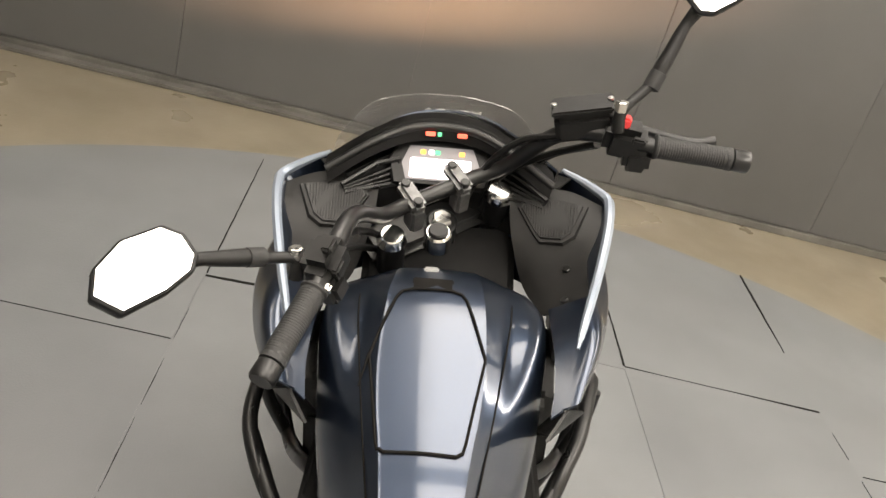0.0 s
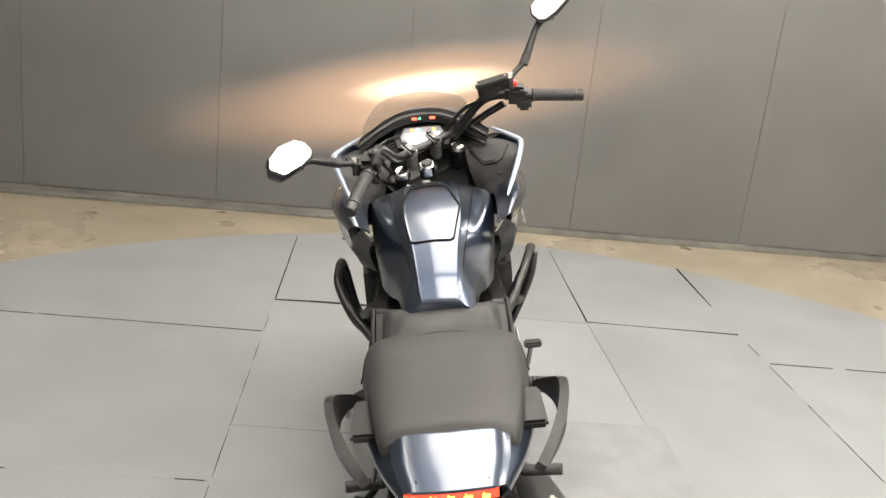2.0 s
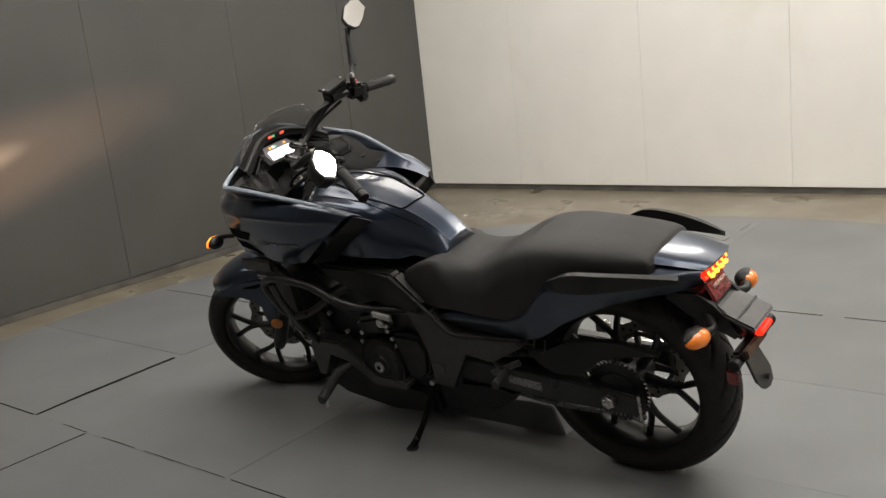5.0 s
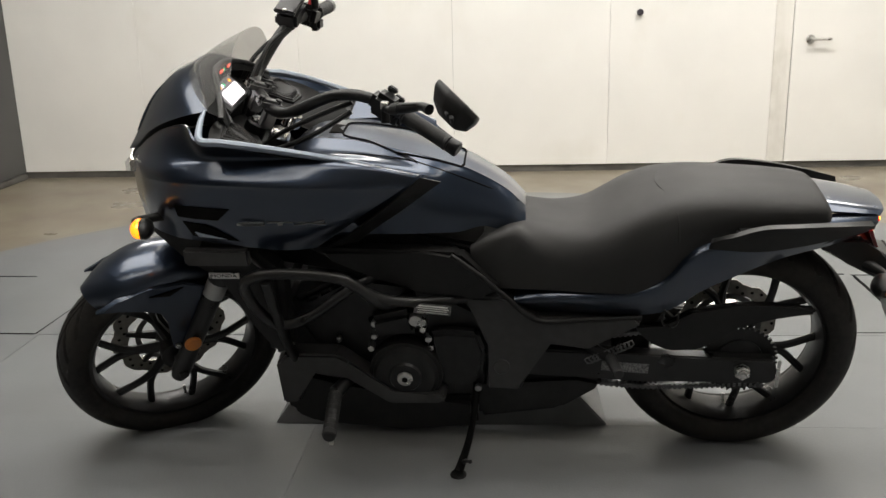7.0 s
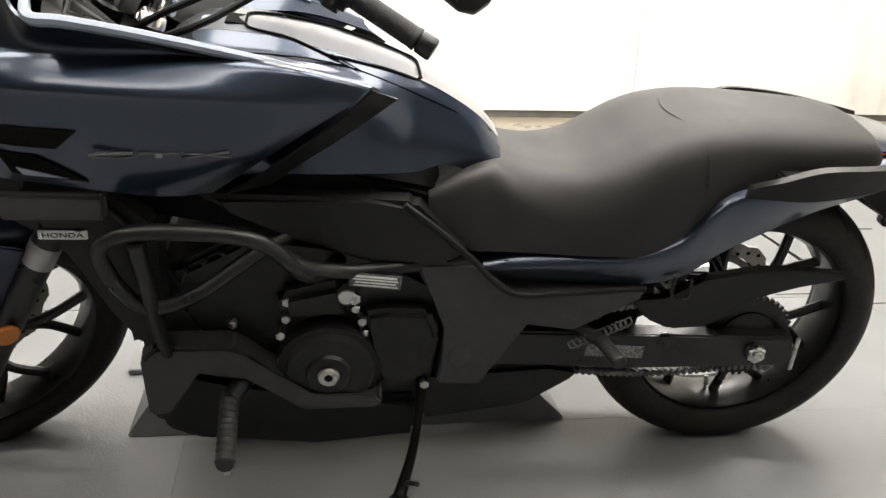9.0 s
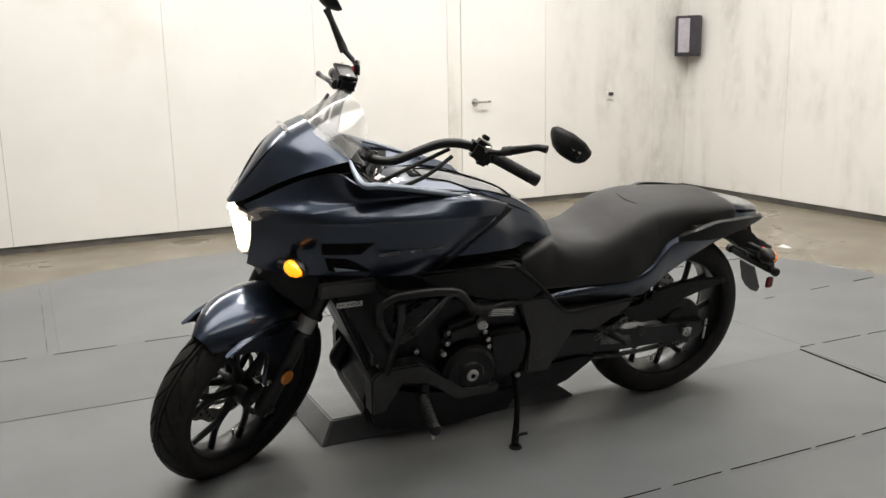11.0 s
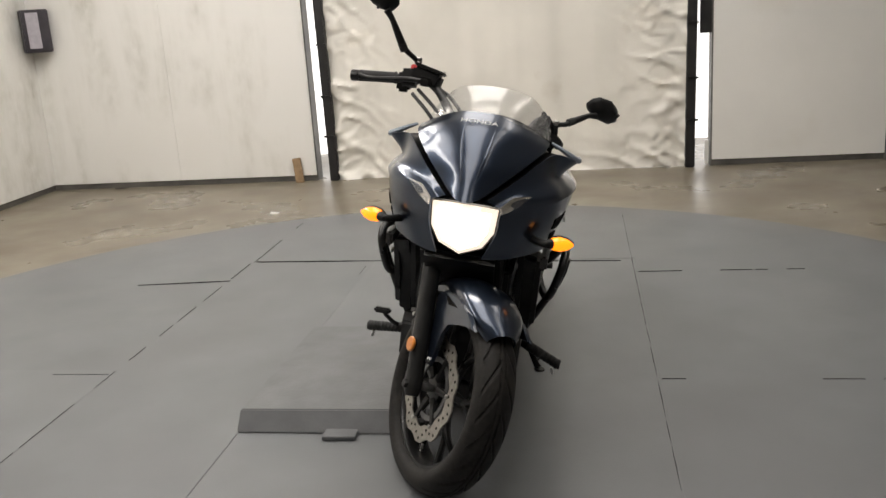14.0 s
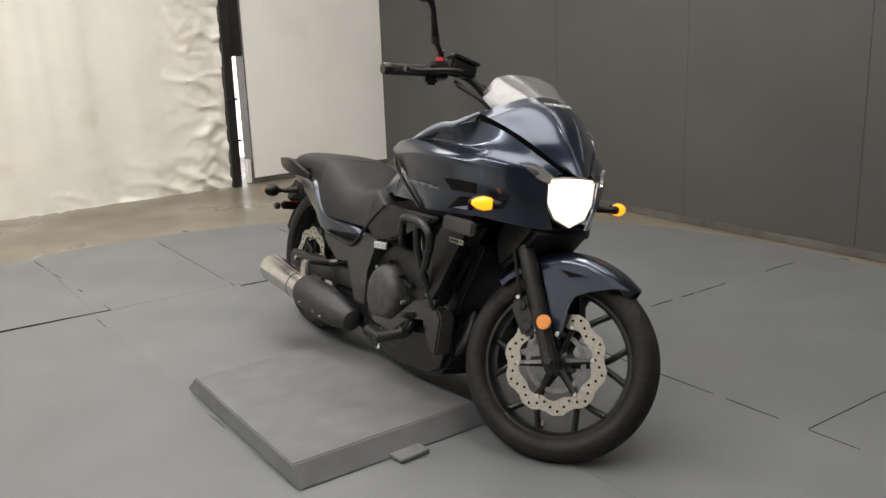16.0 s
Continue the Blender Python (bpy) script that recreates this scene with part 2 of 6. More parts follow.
# ---- building helpers ----
def part(name, bm, material, parent=None, label="", smooth=True, angle=38, at=None):
    """Links a bmesh as one mesh object, under a thing or a part."""
    bmesh.ops.remove_doubles(bm, verts=bm.verts, dist=1e-6)
    bmesh.ops.recalc_face_normals(bm, faces=bm.faces)
    limit = radians(angle)
    for f in bm.faces:
        f.smooth = smooth
    for e in bm.edges:
        e.smooth = not (len(e.link_faces) == 2 and e.calc_face_angle(0) > limit)
    me = bpy.data.meshes.new(name)
    bm.to_mesh(me)
    bm.free()
    for one in (material if isinstance(material, (list, tuple)) else [material]):
        me.materials.append(one)
    ob = new(name, me)
    while parent and parent.parent and parent.parent.parent:
        parent = parent.parent
    if parent:
        ob.parent = parent
    if at is not None:
        ob.matrix_local = at
    if label:
        ob["label"] = label
    return ob


def spline(points, sub):
    """Catmull-Rom through the points, sub steps between neighbours."""
    p = [Vector(q) for q in points]
    if len(p) < 3 or sub < 2:
        out = []
        for a, b in zip(p, p[1:]):
            out += [a.lerp(b, k / max(sub, 1)) for k in range(max(sub, 1))]
        return out + [p[-1]]
    ext = [p[0] * 2 - p[1], *p, p[-1] * 2 - p[-2]]
    out = []
    for a, b, c, d in zip(ext, ext[1:], ext[2:], ext[3:]):
        for k in range(sub):
            t = k / sub
            out.append(0.5 * (2 * b + (c - a) * t + (2 * a - 5 * b + 4 * c - d) * t * t + (3 * b - a - 3 * c + d) * t ** 3))
    return out + [p[-1]]


def surface(rows, su=4, sv=4):
    """A fine grid of points through a coarse one."""
    fine = [spline(r, sv) for r in rows]
    cols = [spline([r[k] for r in fine], su) for k in range(len(fine[0]))]
    return [[c[k] for c in cols] for k in range(len(cols[0]))]


def add_grid(bm, pts, thick=0.0, closed=False):
    """Skins a grid of points; with thick, a closed shell that reaches inward by that much (sign chooses the side)."""
    nu, nv = len(pts), len(pts[0])
    outer = [[bm.verts.new(v) for v in r] for r in pts]
    wrap = nv if closed else nv - 1
    quad = lambda g, i, j: (g[i][j], g[i + 1][j], g[i + 1][(j + 1) % nv], g[i][(j + 1) % nv])
    for i in range(nu - 1):
        for j in range(wrap):
            bm.faces.new(quad(outer, i, j))
    if thick:
        inner = []
        for i in range(nu):
            row = []
            for j in range(nv):
                du = pts[min(i + 1, nu - 1)][j] - pts[max(i - 1, 0)][j]
                dv = pts[i][min(j + 1, nv - 1)] - pts[i][max(j - 1, 0)]
                n = du.cross(dv)
                n = n.normalized() if n.length > 1e-12 else Vector((0, 0, 1))
                row.append(bm.verts.new(pts[i][j] + n * thick))
            inner.append(row)
        for i in range(nu - 1):
            for j in range(nv - 1):
                bm.faces.new(tuple(reversed(quad(inner, i, j))))
        for i in range(nu - 1):
            for j in (0, nv - 1):
                bm.faces.new((outer[i][j], outer[i + 1][j], inner[i + 1][j], inner[i][j]))
        for j in range(nv - 1):
            for i in (0, nu - 1):
                bm.faces.new((outer[i][j], outer[i][j + 1], inner[i][j + 1], inner[i][j]))
    return outer


def loft(stations, su=4, sv=3, caps=True):
    """A body mirrored about x = 0: stations are (y, half profile of (x, z) from the top middle down)."""
    rows = [[(x, y, z) for x, z in prof] for y, prof in stations]
    pts = surface(rows, su, sv)
    bm = bmesh.new()
    ring = [[*r, *[Vector((-v.x, v.y, v.z)) for v in reversed(r[1:])]] for r in pts]
    made = add_grid(bm, ring, closed=True)
    if caps:
        bm.faces.new(made[0])
        bm.faces.new(list(reversed(made[-1])))
    return bm


def tube(points, radius, sub=5, sides=10, bm=None, flat=1.0):
    """A round bar along a smooth path; radius may be a list, flat squeezes it along z."""
    bm = bm or bmesh.new()
    path = spline(points, sub)
    radii = [v.x for v in spline([(r, 0, 0) for r in radius], sub)] if isinstance(radius, (list, tuple)) else [radius] * len(path)
    rings, side = [], None
    for k, p in enumerate(path):
        ahead = (path[min(k + 1, len(path) - 1)] - path[max(k - 1, 0)]).normalized()
        if side is None:
            side = ahead.orthogonal().normalized()
        side = (side - ahead * side.dot(ahead)).normalized()
        up = ahead.cross(side)
        ring = []
        for j in range(sides):
            a = 2 * math.pi * j / sides
            off = (side * math.cos(a) + up * math.sin(a)) * radii[k]
            off.z *= flat
            ring.append(bm.verts.new(p + off))
        rings.append(ring)
    for r, s in zip(rings, rings[1:]):
        for j in range(sides):
            bm.faces.new((r[j], r[(j + 1) % sides], s[(j + 1) % sides], s[j]))
    bm.faces.new(rings[0])
    bm.faces.new(list(reversed(rings[-1])))
    return bm


def lathe(profile, at=(0, 0, 0), axis=(1, 0, 0), sides=32, bm=None, closed=False):
    """Turns (distance along the axis, radius) pairs about an axis."""
    bm = bm or bmesh.new()
    turn = Vector((0, 0, 1)).rotation_difference(Vector(axis)).to_matrix()
    rings = []
    for h, r in profile:
        rings.append([bm.verts.new(Vector(at) + turn @ Vector((r * math.cos(2 * math.pi * j / sides), r * math.sin(2 * math.pi * j / sides), h))) for j in range(sides)])
    pairs = list(zip(rings, rings[1:]))
    if closed:
        pairs.append((rings[-1], rings[0]))
    for a, b in pairs:
        for j in range(sides):
            bm.faces.new((a[j], a[(j + 1) % sides], b[(j + 1) % sides], b[j]))
    if not closed:
        bm.faces.new(rings[0])
        bm.faces.new(list(reversed(rings[-1])))
    return bm


def rod(a, b, r, r2=None, sides=14, bm=None, chamfer=0.15):
    a, b = Vector(a), Vector(b)
    r2 = r if r2 is None else r2
    n, c = (b - a).length, min(r, r2) * chamfer
    return lathe([(0, r - c), (c, r), (n - c, r2), (n, r2 - c)], a, (b - a).normalized(), sides, bm)


def block(size, at=(0, 0, 0), turn=(0, 0, 0), bevel=0.004, bm=None):
    """A box with rounded edges, turned by degrees about its middle."""
    bm = bm or bmesh.new()
    made = bmesh.ops.create_cube(bm, size=1.0, matrix=pose(*at, *turn) @ Matrix.Diagonal((*size, 1)))
    if bevel:
        edges = {e for v in made["verts"] for e in v.link_edges}
        bmesh.ops.bevel(bm, geom=list(edges), offset=bevel, segments=2, affect="EDGES", clamp_overlap=True)
    return bm


def prism(outline, x0, x1, bevel=0.005, inset=0.0, bm=None):
    """A plate with an outline in (y, z), from x0 to x1, its outer face drawn in a little."""
    bm = bm or bmesh.new()
    cy, cz = sum(p[0] for p in outline) / len(outline), sum(p[1] for p in outline) / len(outline)
    a = [bm.verts.new((x0, y, z)) for y, z in outline]
    b = [bm.verts.new((x1, y + (cy - y) * inset, z + (cz - z) * inset)) for y, z in outline]
    n = len(outline)
    faces = [bm.faces.new(a), bm.faces.new(list(reversed(b)))]
    for j in range(n):
        faces.append(bm.faces.new((a[j], b[j], b[(j + 1) % n], a[(j + 1) % n])))
    if bevel:
        edges = {e for f in faces for e in f.edges}
        bmesh.ops.bevel(bm, geom=list(edges), offset=bevel, segments=2, affect="EDGES", clamp_overlap=True)
    return bm


def flip(points):
    return [(-p[0], *p[1:]) for p in points]


def writing(text, size, material, parent, m, name="lettering", label="", thick=0.0008, stretch=1.0):
    """Raised letters in the built-in font, facing the local z of m."""
    data = bpy.data.curves.new(name, "FONT")
    data.body, data.size, data.extrude, data.align_x, data.align_y = text, size, thick, "CENTER", "CENTER"
    ob = new("draft", data)
    me = bpy.data.meshes.new_from_object(ob.evaluated_get(bpy.context.evaluated_depsgraph_get()))
    bpy.data.objects.remove(ob)
    me.transform(Matrix.Diagonal((stretch, 1, 1, 1)))
    me.materials.clear()
    me.materials.append(material)
    ob = new(name, me)
    ob.parent = parent
    ob.matrix_local = m
    if label:
        ob["label"] = label
    return ob


# ---- room ----
def setting(name, bm, material, label, category, angle=30):
    return tagged(part(name, bm, material, angle=angle), label, category, kind="structure")


def slab_box(lo, hi, bm=None):
    bm = bm or bmesh.new()
    c = [(a + b) / 2 for a, b in zip(lo, hi)]
    bmesh.ops.create_cube(bm, size=1.0, matrix=Matrix.Translation(c) @ Matrix.Diagonal((*[b - a for a, b in zip(lo, hi)], 1)))
    return bm


T = 0.15
setting("floor", slab_box((X_L - T, Y_B - 2.5, FLOOR_Z - 0.2), (X_R + T, Y_F + T, FLOOR_Z)), CONCRETE, "worn tan concrete floor round a grey turntable", "floor")
setting("ceiling", slab_box((X_L - T, Y_B - T, Z_C), (X_R + T, Y_F + T, Z_C + 0.15)), CEILING, "plain white ceiling over the room", "ceiling")
wall_front = setting("wall_north", slab_box((X_L - T, Y_F, FLOOR_Z - 0.1), (X_R + T, Y_F + T, Z_C)), TRIM, "dark grey panelled wall lit by the headlight", "wall")
wall_left = setting("wall_west", slab_box((X_L - T, Y_B - T, FLOOR_Z - 0.1), (X_L, Y_F, Z_C)), TRIM, "plain dark grey wall with a low base board", "wall")
wall_right = setting("wall_east", slab_box((X_R, Y_B - T, FLOOR_Z - 0.1), (X_R + T, Y_F, Z_C)), TRIM, "white painted panel wall with a flush door", "wall")
# back wall, with an opening behind the curtain
back = slab_box((1.84, Y_B - T, FLOOR_Z - 0.1), (X_R, Y_B, Z_C))
slab_box((X_L, Y_B - T, FLOOR_Z - 0.1), (-1.50, Y_B, Z_C), back)
slab_box((-1.50, Y_B - T, 3.0), (1.84, Y_B, Z_C), back)
wall_back = setting("wall_south", back, TRIM, "white painted wall with a wide curtained doorway", "wall")


def wall_panels(wall, axis, face, inward, cuts, z0, z1, material, skip=()):
    """Sheets on a wall with narrow joints between them."""
    for a, b in zip(cuts, cuts[1:]):
        a, b = min(a, b), max(a, b)
        if any(abs(a - s) < 0.01 for s in skip):
            continue
        g, d = 0.0009, 0.012 + random.uniform(-0.0006, 0.0006)
        lo, hi = sorted((face, face + inward * d))
        box = ((lo, a + g, z0), (hi, b - g, z1)) if axis == "x" else ((a + g, lo, z0), (b - g, hi, z1))
        part("panel", block([q - p for p, q in zip(*box)], [(p + q) / 2 for p, q in zip(*box)], bevel=0.001), material, wall)


wall_panels(wall_front, "y", Y_F, -1, [X_L, -2.30, -1.16, -0.05, 1.07, 2.20, 3.32, X_R], FLOOR_Z + 0.045, Z_C, WALL_GREY)
wall_panels(wall_left, "x", X_L, 1, [Y_B, -3.4, -2.25, -1.1, 0.05, 1.2, 2.35, Y_F - 0.014], FLOOR_Z + 0.045, Z_C, WALL_GREY)
wall_panels(wall_right, "x", X_R, -1, [Y_F - 0.014, 2.44, 1.28, 0.18, -0.92, -2.05], FLOOR_Z + 0.05, Z_C, WALL_WHITE)
wall_panels(wall_right, "x", X_R, -1, [-2.99, -4.17, Y_B], FLOOR_Z + 0.05, Z_C, SMUDGED)
wall_panels(wall_right, "x", X_R, -1, [-2.17, -2.05], FLOOR_Z + 0.05, Z_C, DIRTY)
wall_panels(wall_back, "y", Y_B, 1, [X_R - 0.014, 3.1, 1.85], FLOOR_Z + 0.05, Z_C, SMUDGED)
wall_panels(wall_back, "y", Y_B, 1, [X_L + 0.014, -1.51], FLOOR_Z + 0.05, Z_C, WALL_WHITE)

# flush door
door = tagged(new("door_1"), "white flush door with a lever handle, closed", "door", kind="structure")
part("leaf", block((0.02, 0.812, 2.08), (X_R - 0.008, -2.580, FLOOR_Z + 1.09), bevel=0.002), WALL_WHITE, door)
handle = part("door_handle", rod((X_R - 0.018, -2.292, 0.79), (X_R - 0.075, -2.292, 0.79), 0.014), STEEL, door, "steel lever handle")
part("lever", rod((X_R - 0.07, -2.285, 0.79), (X_R - 0.07, -2.42, 0.79), 0.010), STEEL, handle)
part("rose", rod((X_R - 0.018, -2.292, 0.79), (X_R - 0.028, -2.292, 0.79), 0.032, sides=20), STEEL, handle)
part("header", block((0.016, 0.82, 1.55), (X_R - 0.008, -2.58, 2.82), bevel=0.002), WALL_WHITE, wall_right)

# base boards
for name, lo, hi in (("baseboard", (X_L + 0.03, Y_F - 0.028, FLOOR_Z), (X_R - 0.02, Y_F - 0.0, FLOOR_Z + 0.04)),
                     ("baseboard", (X_L, Y_B + 0.03, FLOOR_Z), (X_L + 0.028, Y_F - 0.03, FLOOR_Z + 0.045))):
    setting(name, block([b - a for a, b in zip(lo, hi)], [(a + b) / 2 for a, b in zip(lo, hi)], bevel=0.004), TRIM, "low scuffed dark base board along a grey wall", "baseboard")
for z in (0.0,):
    setting("trim", block((2.7, 0.07, 0.018), (-1.45, Y_F - 0.062, FLOOR_Z + 0.009), (0, 0, 0.8), 0.006), TRIM, "loose low wooden strip along the wall base", "trim")

# small fixtures on the white walls
plug = tagged(new("wall_fitting"), "small round dark fitting on the white wall", "fitting")
part("disc", rod((X_R - 0.012, -1.122, 0.997), (X_R - 0.04, -1.122, 0.997), 0.022), BOX_DARK, plug)
plug = tagged(new("wall_outlet"), "small dark outlet with a pale lower edge", "outlet")
part("plate", block((0.012, 0.075, 0.075), (X_R - 0.018, -3.674, 0.80), bevel=0.003), WALL_WHITE, plug)
part("socket", block((0.016, 0.05, 0.03), (X_R - 0.026, -3.674, 0.812), bevel=0.003), BOX_DARK, plug)
plug = tagged(new("wall_outlet"), "white outlet plate low on the white wall", "outlet")
part("plate", block((0.010, 0.06, 0.09), (X_R - 0.017, 2.224, 0.104), bevel=0.003), WALL_WHITE, plug)
box = tagged(new("corner_box"), "dark box with a pale side, fixed across the corner", "wall box")
part("body", block((0.22, 0.15, 0.36), (4.195, -4.45, 1.31), (0, 0, 40), 0.008), BOX_DARK, box)
part("face", block((0.10, 0.006, 0.30), (4.157, -4.362, 1.315), (0, 0, 40), 0.002), BOX_LIGHT, box, "pale front sticker")

# curtain in the doorway
def curtain_sheet():
    bm, nx, nz = bmesh.new(), 120, 150
    x0, x1, z0, z1 = -1.31, 1.67, FLOOR_Z + 0.002, 3.1
    pts = []
    for i in range(nz + 1):
        v = i / nz
        row = []
        for j in range(nx + 1):
            u = j / nx
            x, z = x0 + (x1 - x0) * u, z0 + (z1 - z0) * v
            edge = math.exp(-((u) / 0.14) ** 2) + 0.95 * math.exp(-((1 - u) / 0.13) ** 2)
            low = math.exp(-v / 0.05)
            p = Vector((x * 3.1, z * 3.1, 0))
            q = Vector((x * 2.2 + z * 1.2, z * 5.5 - x * 4.0, 3))
            crease = 1 - abs(2 * noise.noise(q) ) * 1.6
            crease2 = 1 - abs(2 * noise.noise(Vector((x * 6, z * 9 + x * 3, 8)))) * 1.6
            fold = noise.noise(Vector((x * 4.2, z * 0.35, 5))) * 0.022 + noise.noise(Vector((x * 11, z * 0.5, 6))) * 0.006
            y = fold + noise.noise(p) * 0.010 + (0.042 * max(crease, 0) ** 3 + 0.022 * max(crease2, 0) ** 3) * (edge + 0.7 * low) * (1.0 if v < 0.55 else 0.5)
            row.append(Vector((x, Y_B - 0.02 + y, z)))
        pts.append(row)
    add_grid(bm, pts, 0.003)
    return bm


tagged(part("curtain", curtain_sheet(), CURTAIN, angle=80), "creased off-white vinyl curtain hanging in a doorway", "curtain")
for x0, lean in ((1.69, 0.4), (-1.345, -0.6)):
    post = tagged(new("door_post"), "black upright post at the edge of the curtain", "post")
    part("shaft", block((0.075, 0.07, 3.15), (x0, Y_B + 0.03, FLOOR_Z + 1.575), (0, lean, 0), 0.006), POST_BLACK, post)
    for z in (0.28, 0.62, 1.05):
        part("clip", block((0.09, 0.02, 0.018), (x0, Y_B + 0.07, z), bevel=0.003), SATIN, post)
setting("jamb", block((0.03, 0.05, 0.20), (-1.47, Y_B - 0.02, 0.0), bevel=0.004), WALL_WHITE, "white door jamb foot", "jamb")
setting("jamb", block((0.09, 0.04, 2.2), (-1.455, Y_B - 0.03, 2.06), bevel=0.004), POST_BLACK, "dark upper door jamb strip", "jamb")
setting("backdrop", slab_box((-3.2, Y_B - 1.6, FLOOR_Z - 0.1), (3.6, Y_B - 1.55, 3.4)), OUTSIDE, "bright daylight beyond the doorway", "backdrop")
crumb = tagged(part("cardboard_scrap", block((0.07, 0.05, 0.22), (2.0, Y_B + 0.05, FLOOR_Z + 0.10), (4, 5, 12), 0.004), CARD), "torn brown cardboard scrap leaning on the wall", "cardboard")

# small thin white pieces on the concrete
def litter(name, pts, thick, material, label, category):
    bm = bmesh.new()
    up = [bm.verts.new((x, y, FLOOR_Z + thick + dz)) for x, y, dz in pts]
    dn = [bm.verts.new((x, y, FLOOR_Z)) for x, y, dz in pts]
    n = len(pts)
    bm.faces.new(up)
    bm.faces.new(list(reversed(dn)))
    for k in range(n):
        bm.faces.new((up[k], dn[k], dn[(k + 1) % n], up[(k + 1) % n]))
    tagged(part(name, bm, material, smooth=False), label, category)


litter("paper_scrap", [(1.79, -3.28, 0.0), (1.86, -3.27, 0.01), (1.85, -3.22, 0.004), (1.80, -3.23, 0.0)], 0.003, WALL_WHITE, "small thin white piece on the concrete", "litter")
litter("paper_scrap", [(1.80, -2.84, 0.0), (1.87, -2.83, 0.006), (1.86, -2.80, 0.0), (1.81, -2.81, 0.003)], 0.003, WALL_WHITE, "thin uneven white piece on the concrete", "litter")

# ---- turntable ----
DISC_X, DISC_Y, DISC_R = 0.33, -0.03, 2.75
TURN = radians(-1.0)
turntable = tagged(new("turntable"), "round grey painted steel turntable with plate seams", "turntable")
part("base", lathe([(FLOOR_Z, DISC_R), (-0.012, DISC_R)], (DISC_X, DISC_Y, 0), (0, 0, 1), 128), SEAM, turntable, smooth=False)


def clip(poly, a, b, c):
    """Keeps the part of a polygon where a x + b y <= c."""
    out = []
    for p, q in zip(poly, poly[1:] + poly[:1]):
        dp, dq = a * p[0] + b * p[1] - c, a * q[0] + b * q[1] - c
        if dp <= 0:
            out.append(p)
        if dp * dq < 0:
            t = dp / (dp - dq)
            out.append((p[0] + (q[0] - p[0]) * t, p[1] + (q[1] - p[1]) * t))
    return out


def deck_plate(x0, x1, y0, y1, g0=0.0007, g1=0.0007, h0=0.0007, h1=0.0007):
    """One plate of the deck: a rectangle of the plan cut by the disc's rim."""
    c, s = math.cos(-TURN), math.sin(-TURN)
    cx, cy = DISC_X * c - DISC_Y * s, DISC_X * s + DISC_Y * c
    poly = [(cx + DISC_R * math.cos(2 * math.pi * k / 160), cy + DISC_R * math.sin(2 * math.pi * k / 160)) for k in range(160)]
    for a, b, lim in ((1, 0, x1 - g1), (-1, 0, -(x0 + g0)), (0, 1, y1 - h1), (0, -1, -(y0 + h0))):
        poly = clip(poly, a, b, lim)
    if len(poly) < 3:
        return
    c, s = math.cos(TURN), math.sin(TURN)
    poly = [(x * c - y * s, x * s + y * c) for x, y in poly]
    bm = bmesh.new()
    top = random.uniform(-0.0012, 0.0012)
    up = [bm.verts.new((x, y, top)) for x, y in poly]
    down = [bm.verts.new((x, y, -0.011)) for x, y in poly]
    bm.faces.new(up)
    bm.faces.new(list(reversed(down)))
    for k in range(len(poly)):
        bm.faces.new((up[k], down[k], down[(k + 1) % len(poly)], up[(k + 1) % len(poly)]))
    part("plate", bm, PLATE, turntable, smooth=False)


for (x0, x1), cuts in (((-9, -0.634), (-9, -1.2, 0.08, 1.16, 9)), ((-0.634, 0.05), (-9, -1.44, 0.40, 1.53, 9)), ((0.05, 0.72), (-9, -1.48, 0.46, 1.53, 9)),
                       ((0.72, 1.405), (-9, -1.48, 1.50, 9)), ((1.405, 9), (-9, -1.16, 0.0, 1.18, 9))):
    for y0, y1 in zip(cuts, cuts[1:]):
        deck_plate(x0, x1, y0, y1, *[0.0002] * 4)


def ragged(bm, points, widths):
    """A dark open crack of changing width along a line, its edges uneven."""
    line = []
    for (a, wa), (b, wb) in zip(zip(points, widths), zip(points[1:], widths[1:])):
        n = max(2, int(math.hypot(b[0] - a[0], b[1] - a[1]) / 0.015))
        line += [(a[0] + (b[0] - a[0]) * k / n, a[1] + (b[1] - a[1]) * k / n, wa + (wb - wa) * k / n) for k in range(n + (b is points[-1]))]
    dx, dy = line[-1][0] - line[0][0], line[-1][1] - line[0][1]
    f = math.hypot(dx, dy)
    nx, ny = -dy / f, dx / f
    sides = []
    for x, y, w in line:
        l, r = [w * (0.5 + 0.25 * noise.noise(Vector((x * 31, y * 31, q)))) for q in (1, 7)]
        sway = 0.0012 * noise.noise(Vector((x * 12, y * 12, 4)))
        sides.append([bm.verts.new((x + nx * (sway + q), y + ny * (sway + q), z)) for q, z in ((-r, -0.004), (-r * 0.9, 0.0026), (l * 0.9, 0.0026), (l, -0.004))])
    for p, q in zip(sides, sides[1:]):
        for k in range(3):
            bm.faces.new((p[k], q[k], q[k + 1], p[k + 1]))


